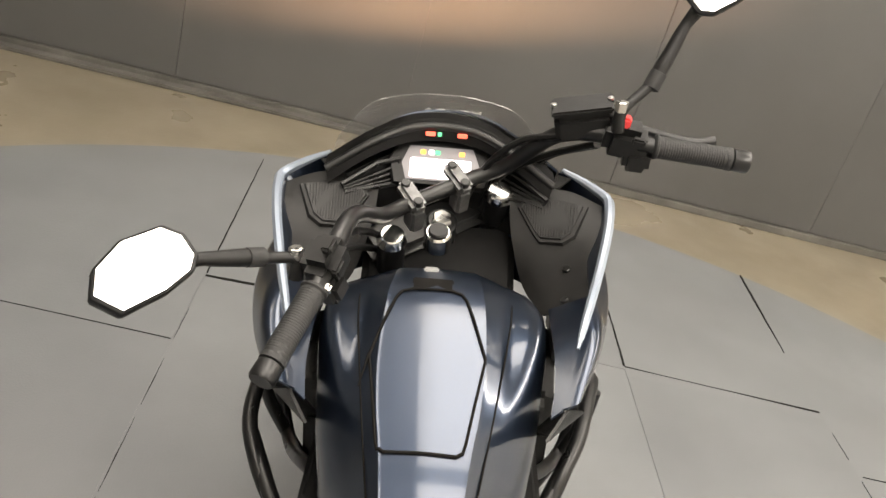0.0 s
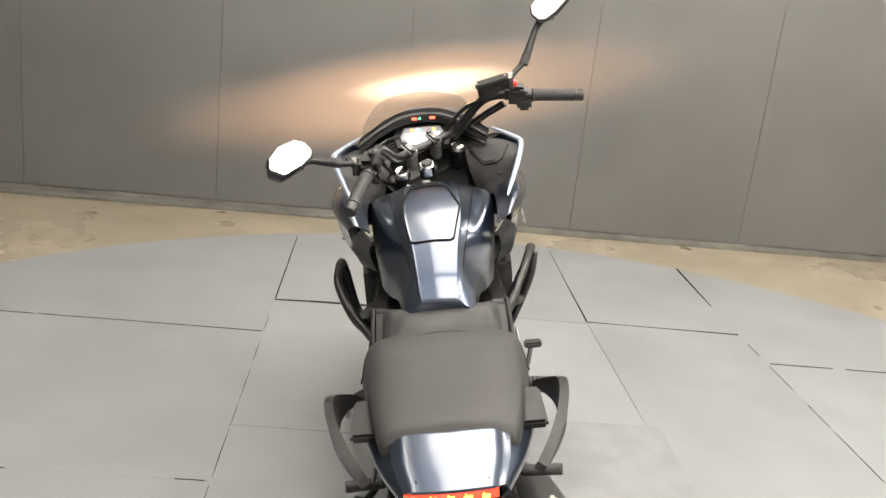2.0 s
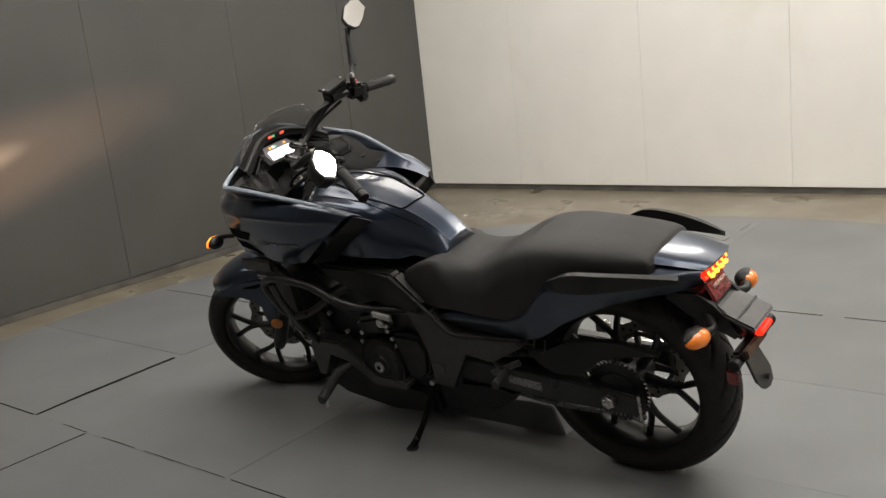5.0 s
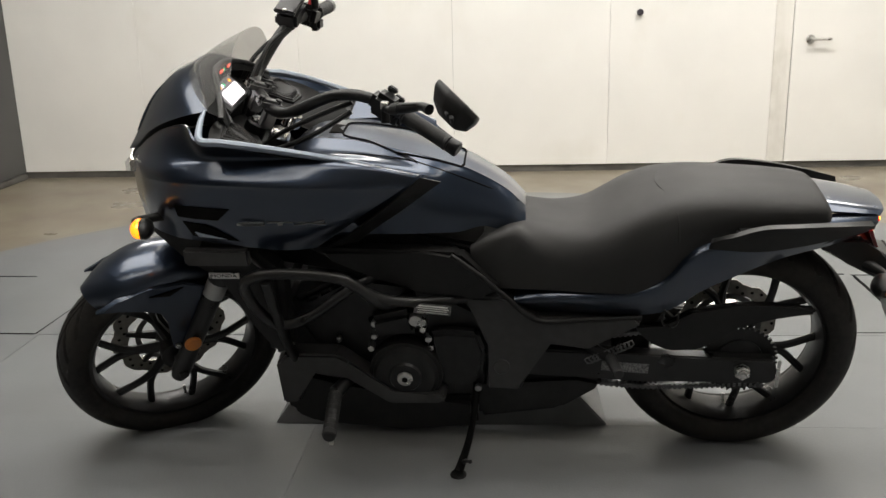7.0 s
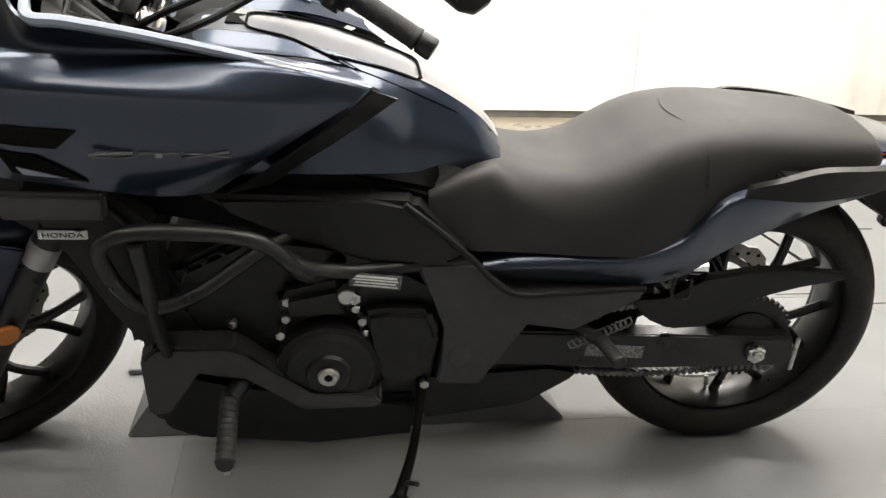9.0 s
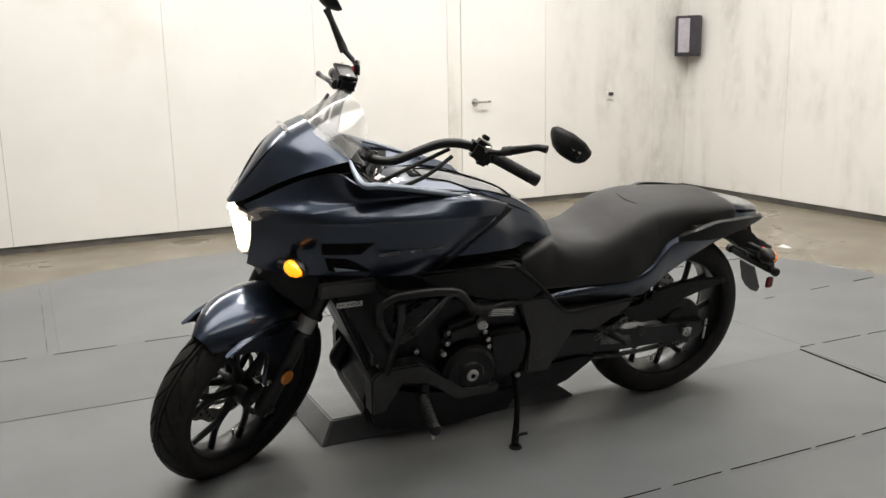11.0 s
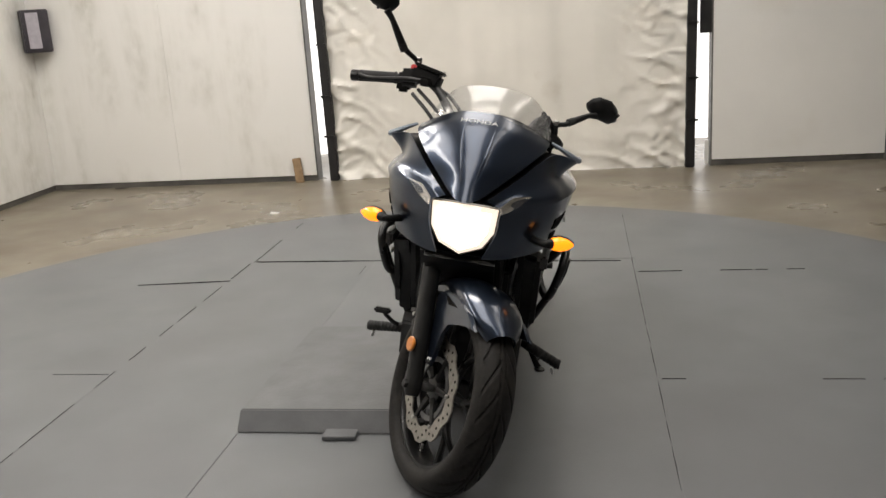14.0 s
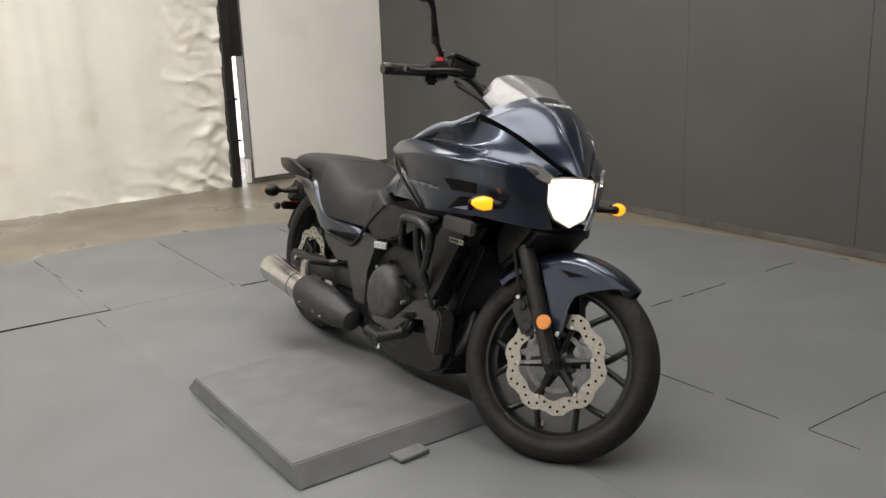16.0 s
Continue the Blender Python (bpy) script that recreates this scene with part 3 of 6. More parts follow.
# open joints
for pts, widths in (([(-0.604, 1.527), (-0.43, 1.535), (0.036, 1.536)], [0.010, 0.018, 0.020]), ([(0.63, -1.490), (0.95, -1.508), (1.36, -1.530)], [0.002, 0.016, 0.012]),
                    ([(0.03, -1.43), (-0.30, -1.405), (-0.587, -1.385)], [0.005, 0.011, 0.008]), ([(1.38, -1.180), (1.60, -1.162), (1.86, -1.140)], [0.010, 0.015, 0.006]),
                    ([(0.748, 1.531), (0.92, 1.526), (1.10, 1.521), (1.428, 1.512)], [0.004, 0.001, 0.003, 0.009]), ([(1.466, 2.474), (1.456, 2.25), (1.440, 1.87)], [0.008, 0.009, 0.001]),
                    ([(0.747, 1.532), (0.762, 2.0), (0.785, 2.62)], [0.008, 0.004, 0.001]), ([(-0.604, 1.54), (-0.598, 1.95), (-0.590, 2.5)], [0.005, 0.0045, 0.003]),
                    ([(-0.618, 1.168), (-0.95, 1.176), (-1.45, 1.186)], [0.0022, 0.0014, 0.0004])):
    bm = bmesh.new()
    ragged(bm, pts, widths)
    part("joint", bm, GAP, turntable, smooth=False)

# hairline seams, broken where paint has filled them
for x0, y0, x1, y1, w, cover in ((-0.656, -2.4, -0.610, 1.15, 0.0026, 0.85), (-0.610, 1.17, -0.604, 1.53, 0.0018, 0.5), (-1.15, 1.180, -2.2, 1.196, 0.0012, 0.4), (-0.64, 0.09, -2.3, 0.12, 0.0011, 0.35), (-0.66, -1.19, -2.0, -1.165, 0.0012, 0.4),
                                 (0.05, -1.45, 0.02, -2.6, 0.0018, 0.6), (0.63, -1.49, 0.69, -2.7, 0.0016, 0.5), (0.72, -1.4, 0.74, 1.4, 0.001, 0.12), (1.37, -1.52, 1.36, -2.5, 0.0018, 0.5), (1.385, -1.5, 1.430, 1.5, 0.0020, 0.6),
                                 (1.44, 1.20, 2.7, 1.18, 0.0018, 0.5), (1.42, 0.02, 2.9, 0.0, 0.0014, 0.35)):
    length, at = math.hypot(x1 - x0, y1 - y0), 0.0
    while at < length - 0.05:
        run = min(random.uniform(0.05, 0.30), length - at)
        p = [(x0 + (x1 - x0) * (at + run * k) / length, y0 + (y1 - y0) * (at + run * k) / length) for k in (0, 0.4, 1)]
        bm = bmesh.new()
        ragged(bm, p, [0.0006, w * random.uniform(0.5, 1.1), 0.0006])
        part("seam", bm, GAP, turntable, smooth=False)
        at += run + random.uniform(0.0, 0.3) * (1 - cover) / max(cover, 0.1)

# low steel wedge beside and under the bike
def wedge():
    bm = bmesh.new()
    foot = [(0.044, -0.386), (0.698, -0.396), (0.733, 0.500), (0.050, 0.512)]
    head = [(0.100, -0.312), (0.697, -0.316), (0.728, 0.456), (0.100, 0.462)]
    a = [bm.verts.new((x, y, 0.0)) for x, y in foot]
    b = [bm.verts.new((x, y, 0.062)) for x, y in head]
    bm.faces.new(list(reversed(a)))
    bm.faces.new(b)
    for k in range(4):
        bm.faces.new((a[k], a[(k + 1) % 4], b[(k + 1) % 4], b[k]))
    bmesh.ops.bevel(bm, geom=list(bm.edges), offset=0.004, segments=2, affect="EDGES")
    return bm


ramp_plate = tagged(new("ramp_plate"), "low grey steel platform with sloped edges on the turntable", "platform")
part("top", wedge(), SLAB_PAINT, ramp_plate, angle=25)
for x, y, turn in ((0.385, 0.522, 2), (0.395, -0.412, 0)):
    part("tab", block((0.105, 0.060, 0.012), (x, y, 0.007), (0, 0, turn), 0.002), SLAB_PAINT, ramp_plate)


# ---- motorcycle ----
BIKE = pose(0.042, 0.038, -0.004, 0, -10.6, -2.5)
motorcycle = tagged(new("motorcycle"), "dark blue metallic touring motorcycle leaning on its side stand", "motorcycle")
motorcycle.matrix_world = BIKE
STEER = 34.7
HEAD, RAKE = Vector((0.0, 0.40, 0.88)), Vector((0, -0.469, 0.883))
STEERED = Matrix.Translation(HEAD) @ Matrix.Rotation(radians(2.1), 4, "Y") @ Matrix.Rotation(radians(STEER), 4, RAKE) @ Matrix.Translation(-HEAD)


def bike_part(name, bm, material, label="", parent=None, angle=38, turned=False, at=None):
    if turned:
        bm.transform(STEERED)
    return part(name, bm, material, parent or motorcycle, label, angle=angle, at=at)


def both(make):
    """Runs a maker for the right side (1) and the left side (-1)."""
    for side in (1, -1):
        make(side)


def mirrored(points, side):
    return [(p[0] * side, *p[1:]) for p in points]


# wheels
def tyre_mesh(outer, rim, half, sweep):
    """Tyre with slanted tread grooves cut into both shoulders; the axle is its x axis."""
    prof = [(-half * 0.62, rim, 2.0)]
    for k in range(13):
        prof.append((half * math.sin(radians(-118 + 50 * k / 12)), outer - half * 0.72 * (1 - math.cos(radians(-118 + 50 * k / 12))), 2.0))
    for k in range(1, 44):
        a = radians(-68 + 136 * k / 44)
        prof.append((half * math.sin(a), outer - half * 0.72 * (1 - math.cos(a)), math.degrees(a) / 68))
    prof += [(-h, r, 2.0) for h, r, w in reversed(prof[:14])]
    n, m = 600, len(prof)
    bm = bmesh.new()
    rings = []
    for j in range(n):
        turn = j / n
        ring = []
        for h, r, w in prof:
            a = abs(w)
            if 0.05 < a < 0.86:
                pitch = (turn * 22 + sweep * 1.5 * a ** 0.8 + (0.5 if w > 0 else 0.0)) % 1.0
                wide = 0.085 if a > 0.3 else 0.06
                if abs(pitch - 0.5) < wide or (abs(a - 0.10) < 0.03 and half < 0.07):
                    r -= 0.0055
            t = 2 * math.pi * turn
            ring.append(bm.verts.new((h, r * math.cos(t), r * math.sin(t))))
        rings.append(ring)
    for a, b in zip(rings, rings[1:] + rings[:1]):
        for k in range(m):
            q = (k + 1) % m
            bm.faces.new((a[k], a[q], b[q], b[k]))
    return bm


def wheel(name, centre, m, outer, half, spokes, label):
    hub = lathe([(-0.05, 0.024), (-0.045, 0.040), (0.045, 0.040), (0.05, 0.024)], (0, 0, 0), (1, 0, 0), 20)
    rim = lathe([(-half * 0.66, 0.222), (-half * 0.66, 0.206), (-half * 0.4, 0.198), (half * 0.4, 0.198), (half * 0.66, 0.206), (half * 0.66, 0.222)], (0, 0, 0), (1, 0, 0), 60, closed=True)
    w = bike_part(name, rim, SATIN, label, at=m)
    part("hub", hub, SATIN, w)
    for k in range(spokes):
        a = 2 * math.pi * k / spokes + 0.2
        p = lambda r, da, x=0.0: (x, r * math.cos(a + da), r * math.sin(a + da))
        bm = tube([p(0.030, 0), p(0.075, 0), p(0.108, 0)], [0.017, 0.0125, 0.0115], 2, 8)
        tube([p(0.100, 0), p(0.140, 0.10), p(0.204, 0.26)], [0.011, 0.0095, 0.010], 3, 8, bm)
        tube([p(0.100, 0), p(0.140, -0.10), p(0.204, -0.26)], [0.011, 0.0095, 0.010], 3, 8, bm)
        part("spoke", bm, SATIN, w)
    part("tyre", tyre_mesh(outer, 0.212, half, 1 if centre.y > 0 else -1), TYRE, w, "worn black rubber tyre", angle=60)
    part("valve", rod((0.006, 0.0, -0.196), (0.012, 0.0, -0.172), 0.004, sides=8), STEEL, w)
    return w


def brake_disc(w, x, outer, inner, lobes=10):
    bm, n = bmesh.new(), 160
    rings = []
    for dx in (0, 0.0045):
        rings.append([])
        for k in range(n):
            a = 2 * math.pi * k / n
            wave = math.cos(lobes * a)
            ro = outer + 0.0045 * (1 if wave > 0.1 else (-1 if wave < -0.5 else 0))
            ri = inner + 0.004 * math.cos(lobes * a + 1.2)
            rings[-1].append((bm.verts.new((x + dx, ro * math.cos(a), ro * math.sin(a))), bm.verts.new((x + dx, ri * math.cos(a), ri * math.sin(a)))))
    for k in range(n):
        j = (k + 1) % n
        (a0, b0), (a1, b1), (c0, d0), (c1, d1) = rings[0][k], rings[0][j], rings[1][k], rings[1][j]
        for q in ((a0, a1, b1, b0), (c0, d0, d1, c1), (a0, c0, c1, a1), (b0, b1, d1, d0)):
            bm.faces.new(q)
    disc = part("brake_disc", bm, ROTOR, w, "pale steel wave brake disc with drilled holes")
    holes = bmesh.new()
    for k in range(lobes * 4):
        a = 2 * math.pi * k / (lobes * 4)
        r = (outer + inner) / 2 + (0.013, 0.002, -0.010, 0.002)[k % 4]
        c = (0, r * math.cos(a), r * math.sin(a))
        rod((x - 0.0006, c[1], c[2]), (x + 0.0051, c[1], c[2]), 0.0042, sides=8, bm=holes, chamfer=0.02)
    tagged(part("holes", holes, GAP, disc), kind="stuff")
    for k in range(6):
        a = 2 * math.pi * k / 6 + 0.3
        part("carrier_arm", tube([(x * 0.8, 0.03 * math.cos(a), 0.03 * math.sin(a)), (x, (inner + 0.006) * math.cos(a), (inner + 0.006) * math.sin(a))], [0.013, 0.007], 2, 6), SATIN, disc)
    for k in range(6):
        a = 2 * math.pi * k / 6 + 0.3
        s = 1 if x > 0 else -1
        part("bolt", rod((x, inner * 1.03 * math.cos(a), inner * 1.03 * math.sin(a)), (x + s * 0.010, inner * 1.03 * math.cos(a), inner * 1.03 * math.sin(a)), 0.0062, sides=8), STEEL, disc)
    part("sensor_ring", lathe([(x * 0.9, 0.088), (x * 0.9, 0.074), (x * 0.9 + 0.003, 0.074), (x * 0.9 + 0.003, 0.088)], (0, 0, 0), (1, 0, 0), 48, closed=True), GREY_METAL, disc)
    return disc


CF, CR = Vector((-0.008, 0.712, 0.267)), Vector((-0.002, -0.710, 0.290))
front_wheel = wheel("front_wheel", CF, STEERED @ Matrix.Translation(CF), 0.284, 0.057, 6, "black cast front wheel with split spokes")
brake_disc(front_wheel, 0.052, 0.145, 0.105)
rear_wheel = wheel("rear_wheel", CR, Matrix.Translation(CR), 0.291, 0.075, 6, "black cast rear wheel with split spokes")
brake_disc(rear_wheel, 0.075, 0.120, 0.085, 8)


def sprocket_mesh():
    bm, n = bmesh.new(), 41
    loops = []
    for x in (-0.094, -0.087):
        loop = []
        for k in range(n * 4):
            a = 2 * math.pi * k / (n * 4)
            r = 0.090 if k % 4 in (0, 1) else 0.083
            loop.append(bm.verts.new((x, r * math.cos(a), r * math.sin(a))))
        loops.append(loop)
    for k in range(n * 4):
        bm.faces.new((loops[0][k], loops[0][(k + 1) % (n * 4)], loops[1][(k + 1) % (n * 4)], loops[1][k]))
    bm.faces.new(loops[0])
    bm.faces.new(list(reversed(loops[1])))
    lathe([(-0.105, 0.03), (-0.098, 0.055), (-0.05, 0.06), (-0.045, 0.03)], (0, 0, 0), (1, 0, 0), 24, bm=bm)
    return bm


part("sprocket", sprocket_mesh(), ENGINE, rear_wheel, "blackened steel chain sprocket", angle=20)

# fork
def fork_side(s):
    x = 0.100 * s
    up = lambda k, dx=0.0: Vector((x + dx, CF.y, CF.z)) + RAKE * k
    leg = bike_part("fork_leg", tube([up(-0.03), up(0.0), up(0.05), up(0.22), up(0.40)], [0.018, 0.025, 0.024, 0.025, 0.028], 3, 16), SATIN, "satin black fork slider", turned=True)
    bm = rod(up(0.38), up(0.69), 0.022, sides=16)
    bm.transform(STEERED)
    part("stanchion", bm, SATIN, leg)
    bm = rod(up(0.685), up(0.705), 0.024, 0.020, sides=18)
    bm.transform(STEERED)
    part("fork_cap", bm, CHROME, leg, "bright chrome fork cap")
    c = up(0.100) + Vector((0.028 * s, 0.010, 0.012))
    bm = rod(c, c + Vector((0.010 * s, 0, 0)), 0.021, sides=24)
    bm.transform(STEERED)
    part("reflector", bm, AMBER_DULL, leg, "round amber side reflector")
    if s < 0:
        bm = lathe([(0, 0.0252), (0.001, 0.0258), (0.042, 0.0262), (0.043, 0.0256)], up(0.235), RAKE, 24)
        bm.transform(STEERED)
        part("sticker", bm, SILVER_MARK, leg, "silver printed sticker")
    bm = rod(up(0), up(0, 0.030 * s), 0.013, sides=6)
    bm.transform(STEERED)
    part("axle_nut", bm, SATIN, leg)


both(fork_side)
axle = bike_part("front_axle", rod(CF + Vector((-0.12, 0, 0)), CF + Vector((0.12, 0, 0)), 0.011), GREY_METAL, turned=True)
cal = block((0.045, 0.060, 0.110), (0.078, CF.y - 0.105, CF.z + 0.105), (35, 0, 0), 0.010)
rod((0.10, CF.y - 0.12, CF.z + 0.13), (0.108, CF.y - 0.12, CF.z + 0.13), 0.014, bm=cal)
rod((0.10, CF.y - 0.09, CF.z + 0.08), (0.108, CF.y - 0.09, CF.z + 0.08), 0.014, bm=cal)
cal = bike_part("brake_caliper", cal, SATIN, "black front brake caliper", turned=True)
for dy, dz in ((-0.135, 0.15), (-0.06, 0.075), (-0.10, 0.165)):
    bm = rod((0.10, CF.y + dy, CF.z + dz), (0.112, CF.y + dy, CF.z + dz), 0.007, sides=6)
    bm.transform(STEERED)
    part("bolt", bm, STEEL, cal)
bike_part("brake_hose", tube([(0.10, CF.y - 0.13, CF.z + 0.15), (0.115, CF.y - 0.18, CF.z + 0.28), (0.09, 0.50, 0.66), (0.06, 0.45, 0.80)], 0.0055, 5, 8), BLACK, turned=True)

# front fender
def fender_mesh():
    rows = []
    for k in range(13):
        a = radians(56 + 84 * k / 12)
        w = 0.066 + 0.014 * math.sin(math.pi * min(k / 8, 1.0))
        w *= (0.55, 0.82, 0.95)[k] if k < 3 else 1.0
        r = 0.304 + 0.010 * math.sin(math.pi * k / 12)
        side = 0.036 + 0.03 * math.exp(-((k - 6) / 2.5) ** 2)
        row = []
        for x, dr in ((-w, -side), (-w * 0.98, -0.022), (-w * 0.62, -0.004), (0, 0.004), (w * 0.62, -0.004), (w * 0.98, -0.022), (w, -side)):
            row.append((CF.x + x, CF.y + (r + dr) * math.cos(a), CF.z + (r + dr) * math.sin(a)))
        rows.append(row)
    bm = bmesh.new()
    add_grid(bm, surface(rows, 2, 3), 0.004)
    return bm


fender = bike_part("front_fender", fender_mesh(), BLUE, "dark blue front mudguard", turned=True)
def fender_leg(s):
    o = [(0.612, 0.506), (0.660, 0.536), (0.744, 0.548), (0.820, 0.532), (0.872, 0.512), (0.820, 0.506), (0.758, 0.482), (0.727, 0.463), (0.714, 0.426), (0.719, 0.363), (0.717, 0.331), (0.697, 0.327), (0.671, 0.385)]
    bm = prism(o, CF.x + 0.076 * s, CF.x + 0.090 * s, 0.003, 0.02)
    bm.transform(STEERED)
    part("side_stay", bm, BLUE, fender, angle=25)
    bm = prism([(0.665, 0.524), (0.746, 0.521), (0.700, 0.508)], CF.x + 0.086 * s, CF.x + 0.0925 * s, 0.0)
    bm.transform(STEERED)
    part("slot", bm, GAP, fender)
    bm = rod((CF.x + 0.088 * s, 0.707, 0.345), (CF.x + 0.097 * s, 0.707, 0.345), 0.008, sides=6)
    bm.transform(STEERED)
    part("bolt", bm, STEEL, fender)


both(fender_leg)

# triple clamps and handlebar
def clamp_plate(k, thick):
    c = HEAD + RAKE * k
    bm = block((0.25, 0.075, thick), (c.x, c.y + 0.028, c.z), (28, 0, 0), 0.012)
    return bm


bike_part("upper_fork_clamp", clamp_plate(-0.045, 0.026), SATIN, "satin black upper fork clamp", turned=True)
bike_part("lower_fork_clamp", clamp_plate(-0.24, 0.034), SATIN, turned=True)
bike_part("steering_stem", rod(HEAD + RAKE * -0.26, HEAD + RAKE * -0.02, 0.026), SATIN, turned=True)
bike_part("stem_nut", rod(HEAD + RAKE * -0.035, HEAD + RAKE * -0.012, 0.017, sides=6), STEEL, "steel stem nut", turned=True)
BAR = [(-0.402, 0.098, 0.938), (-0.292, 0.172, 0.980), (-0.234, 0.225, 1.002), (-0.184, 0.285, 0.995), (-0.114, 0.365, 0.935), (-0.059, 0.392, 0.922), (-0.009, 0.392, 0.922),
       (0.056, 0.392, 0.922), (0.106, 0.365, 0.935), (0.156, 0.285, 0.995), (0.191, 0.225, 1.002), (0.244, 0.172, 0.980), (0.354, 0.098, 0.938)]
bike_part("handlebar", tube(BAR, 0.0125, 6, 14), SATIN, "satin black tubular handlebar, steered", turned=True)
for x in (-0.051, 0.033):
    bm = block((0.026, 0.060, 0.020), (x, 0.392, 0.932), (28, 0, 0), 0.006)
    block((0.024, 0.030, 0.050), (x, 0.398, 0.895), (28, 0, 0), 0.004, bm)
    riser = bike_part("bar_clamp", bm, GREY_METAL, "grey cast handlebar clamp", turned=True)
    for d in (-0.020, 0.020):
        c = Vector((x, 0.392, 0.932)) + Vector((0, 0.883, 0.469)) * d
        bm = rod(c, c + RAKE * 0.014, 0.0075, sides=12)
        bm.transform(STEERED)
        part("bolt", bm, SATIN, riser)


def bar_end(s):
    c = -0.024
    P = lambda x, y, z: (c + x * s, y, z)
    a, b = Vector(P(0.268, 0.172, 0.980)), Vector(P(0.378, 0.098, 0.938))
    d = (b - a).normalized()
    bm = bmesh.new()
    prof = [(0, 0.015), (0.003, 0.0185), (0.006, 0.0185), (0.008, 0.0160)]
    for k in range(26):
        t = 0.010 + 0.0036 * k
        prof += [(t, 0.0160), (t + 0.0008, 0.0165), (t + 0.0028, 0.0165)]
    lathe([*prof, (0.106, 0.0160), (0.108, 0.0172), (0.114, 0.0172), (0.115, 0.012)], a, d, 18, bm)
    grip = bike_part("grip", bm, RUBBER, "ribbed black rubber grip", turned=True)
    bm = lathe([(0.115, 0.011), (0.117, 0.0165), (0.138, 0.0172), (0.141, 0.015)], a, d, 16)
    bm.transform(STEERED)
    part("bar_weight", bm, SATIN, grip)
    e = Vector(P(0.240, 0.200, 0.998))
    t = (180 / math.pi) * math.atan2(0.083, 0.11)
    bm = block((0.062, 0.050, 0.052), e - Vector((0, 0, 0.004)), (12, 20 * s, -t * s), 0.012)
    block((0.040, 0.030, 0.034), e + Vector((0.004 * s, -0.018, -0.034)), (0, 15 * s, -t * s), 0.008, bm)
    sw = bike_part("switch_housing", bm, BLACK, "black handlebar switch housing", turned=True)
    for name, size, at, mat in ((("engine_switch", (0.020, 0.016, 0.018), (-0.006, -0.010, 0.028), RED_SWITCH), ("starter_button", (0.020, 0.012, 0.012), (0.0, -0.032, 0.0), GREY_PLASTIC)) if s > 0 else
                                (("dip_switch", (0.022, 0.014, 0.012), (0.004, -0.020, 0.026), GREY_PLASTIC), ("signal_switch", (0.024, 0.012, 0.014), (0.004, -0.034, 0.0), GREY_PLASTIC),
                                 ("horn_button", (0.014, 0.012, 0.012), (-0.016, -0.034, -0.022), CHROME))):
        bm = block(size, e + Vector(at), (12, 20 * s, -t * s), 0.003)
        bm.transform(STEERED)
        part(name, bm, mat, sw, "red engine stop switch" if mat is RED_SWITCH else "")
    if s < 0:
        return
    # brake lever
    f = Vector(P(0.205, 0.236, 1.004))
    bm = block((0.036, 0.046, 0.026), f + Vector((0.012 * s, 0.030, 0)), (0, 10 * s, -30 * s), 0.006)
    bm = tube([f + Vector((0.012 * s, 0.042, 0.0)), f + Vector((0.06 * s, 0.020, -0.010)), f + Vector((0.14 * s, -0.052, -0.048)), f + Vector((0.175 * s, -0.070, -0.055))],
              [0.008, 0.0075, 0.007, 0.009], 4, 10, bm)
    bike_part("lever", bm, SATIN, "black brake lever", turned=True)


both(bar_end)
master = block((0.088, 0.050, 0.042), (0.186, 0.252, 1.016), (6, 0, -36), 0.008)
master = bike_part("brake_reservoir", master, BLACK, "black brake fluid reservoir with a grey lid", turned=True)
bm = block((0.090, 0.052, 0.010), (0.186, 0.2545, 1.041), (6, 0, -36), 0.003)
bm.transform(STEERED)
lid = part("lid", bm, BLACK, master, "dark grey reservoir lid")
for dx in (-0.034, 0.034):
    bm = rod((0.186 + dx, 0.254 - dx * 0.70, 1.045), (0.186 + dx, 0.254 - dx * 0.70, 1.0495), 0.005, sides=8)
    bm.transform(STEERED)
    part("screw", bm, STEEL, lid)


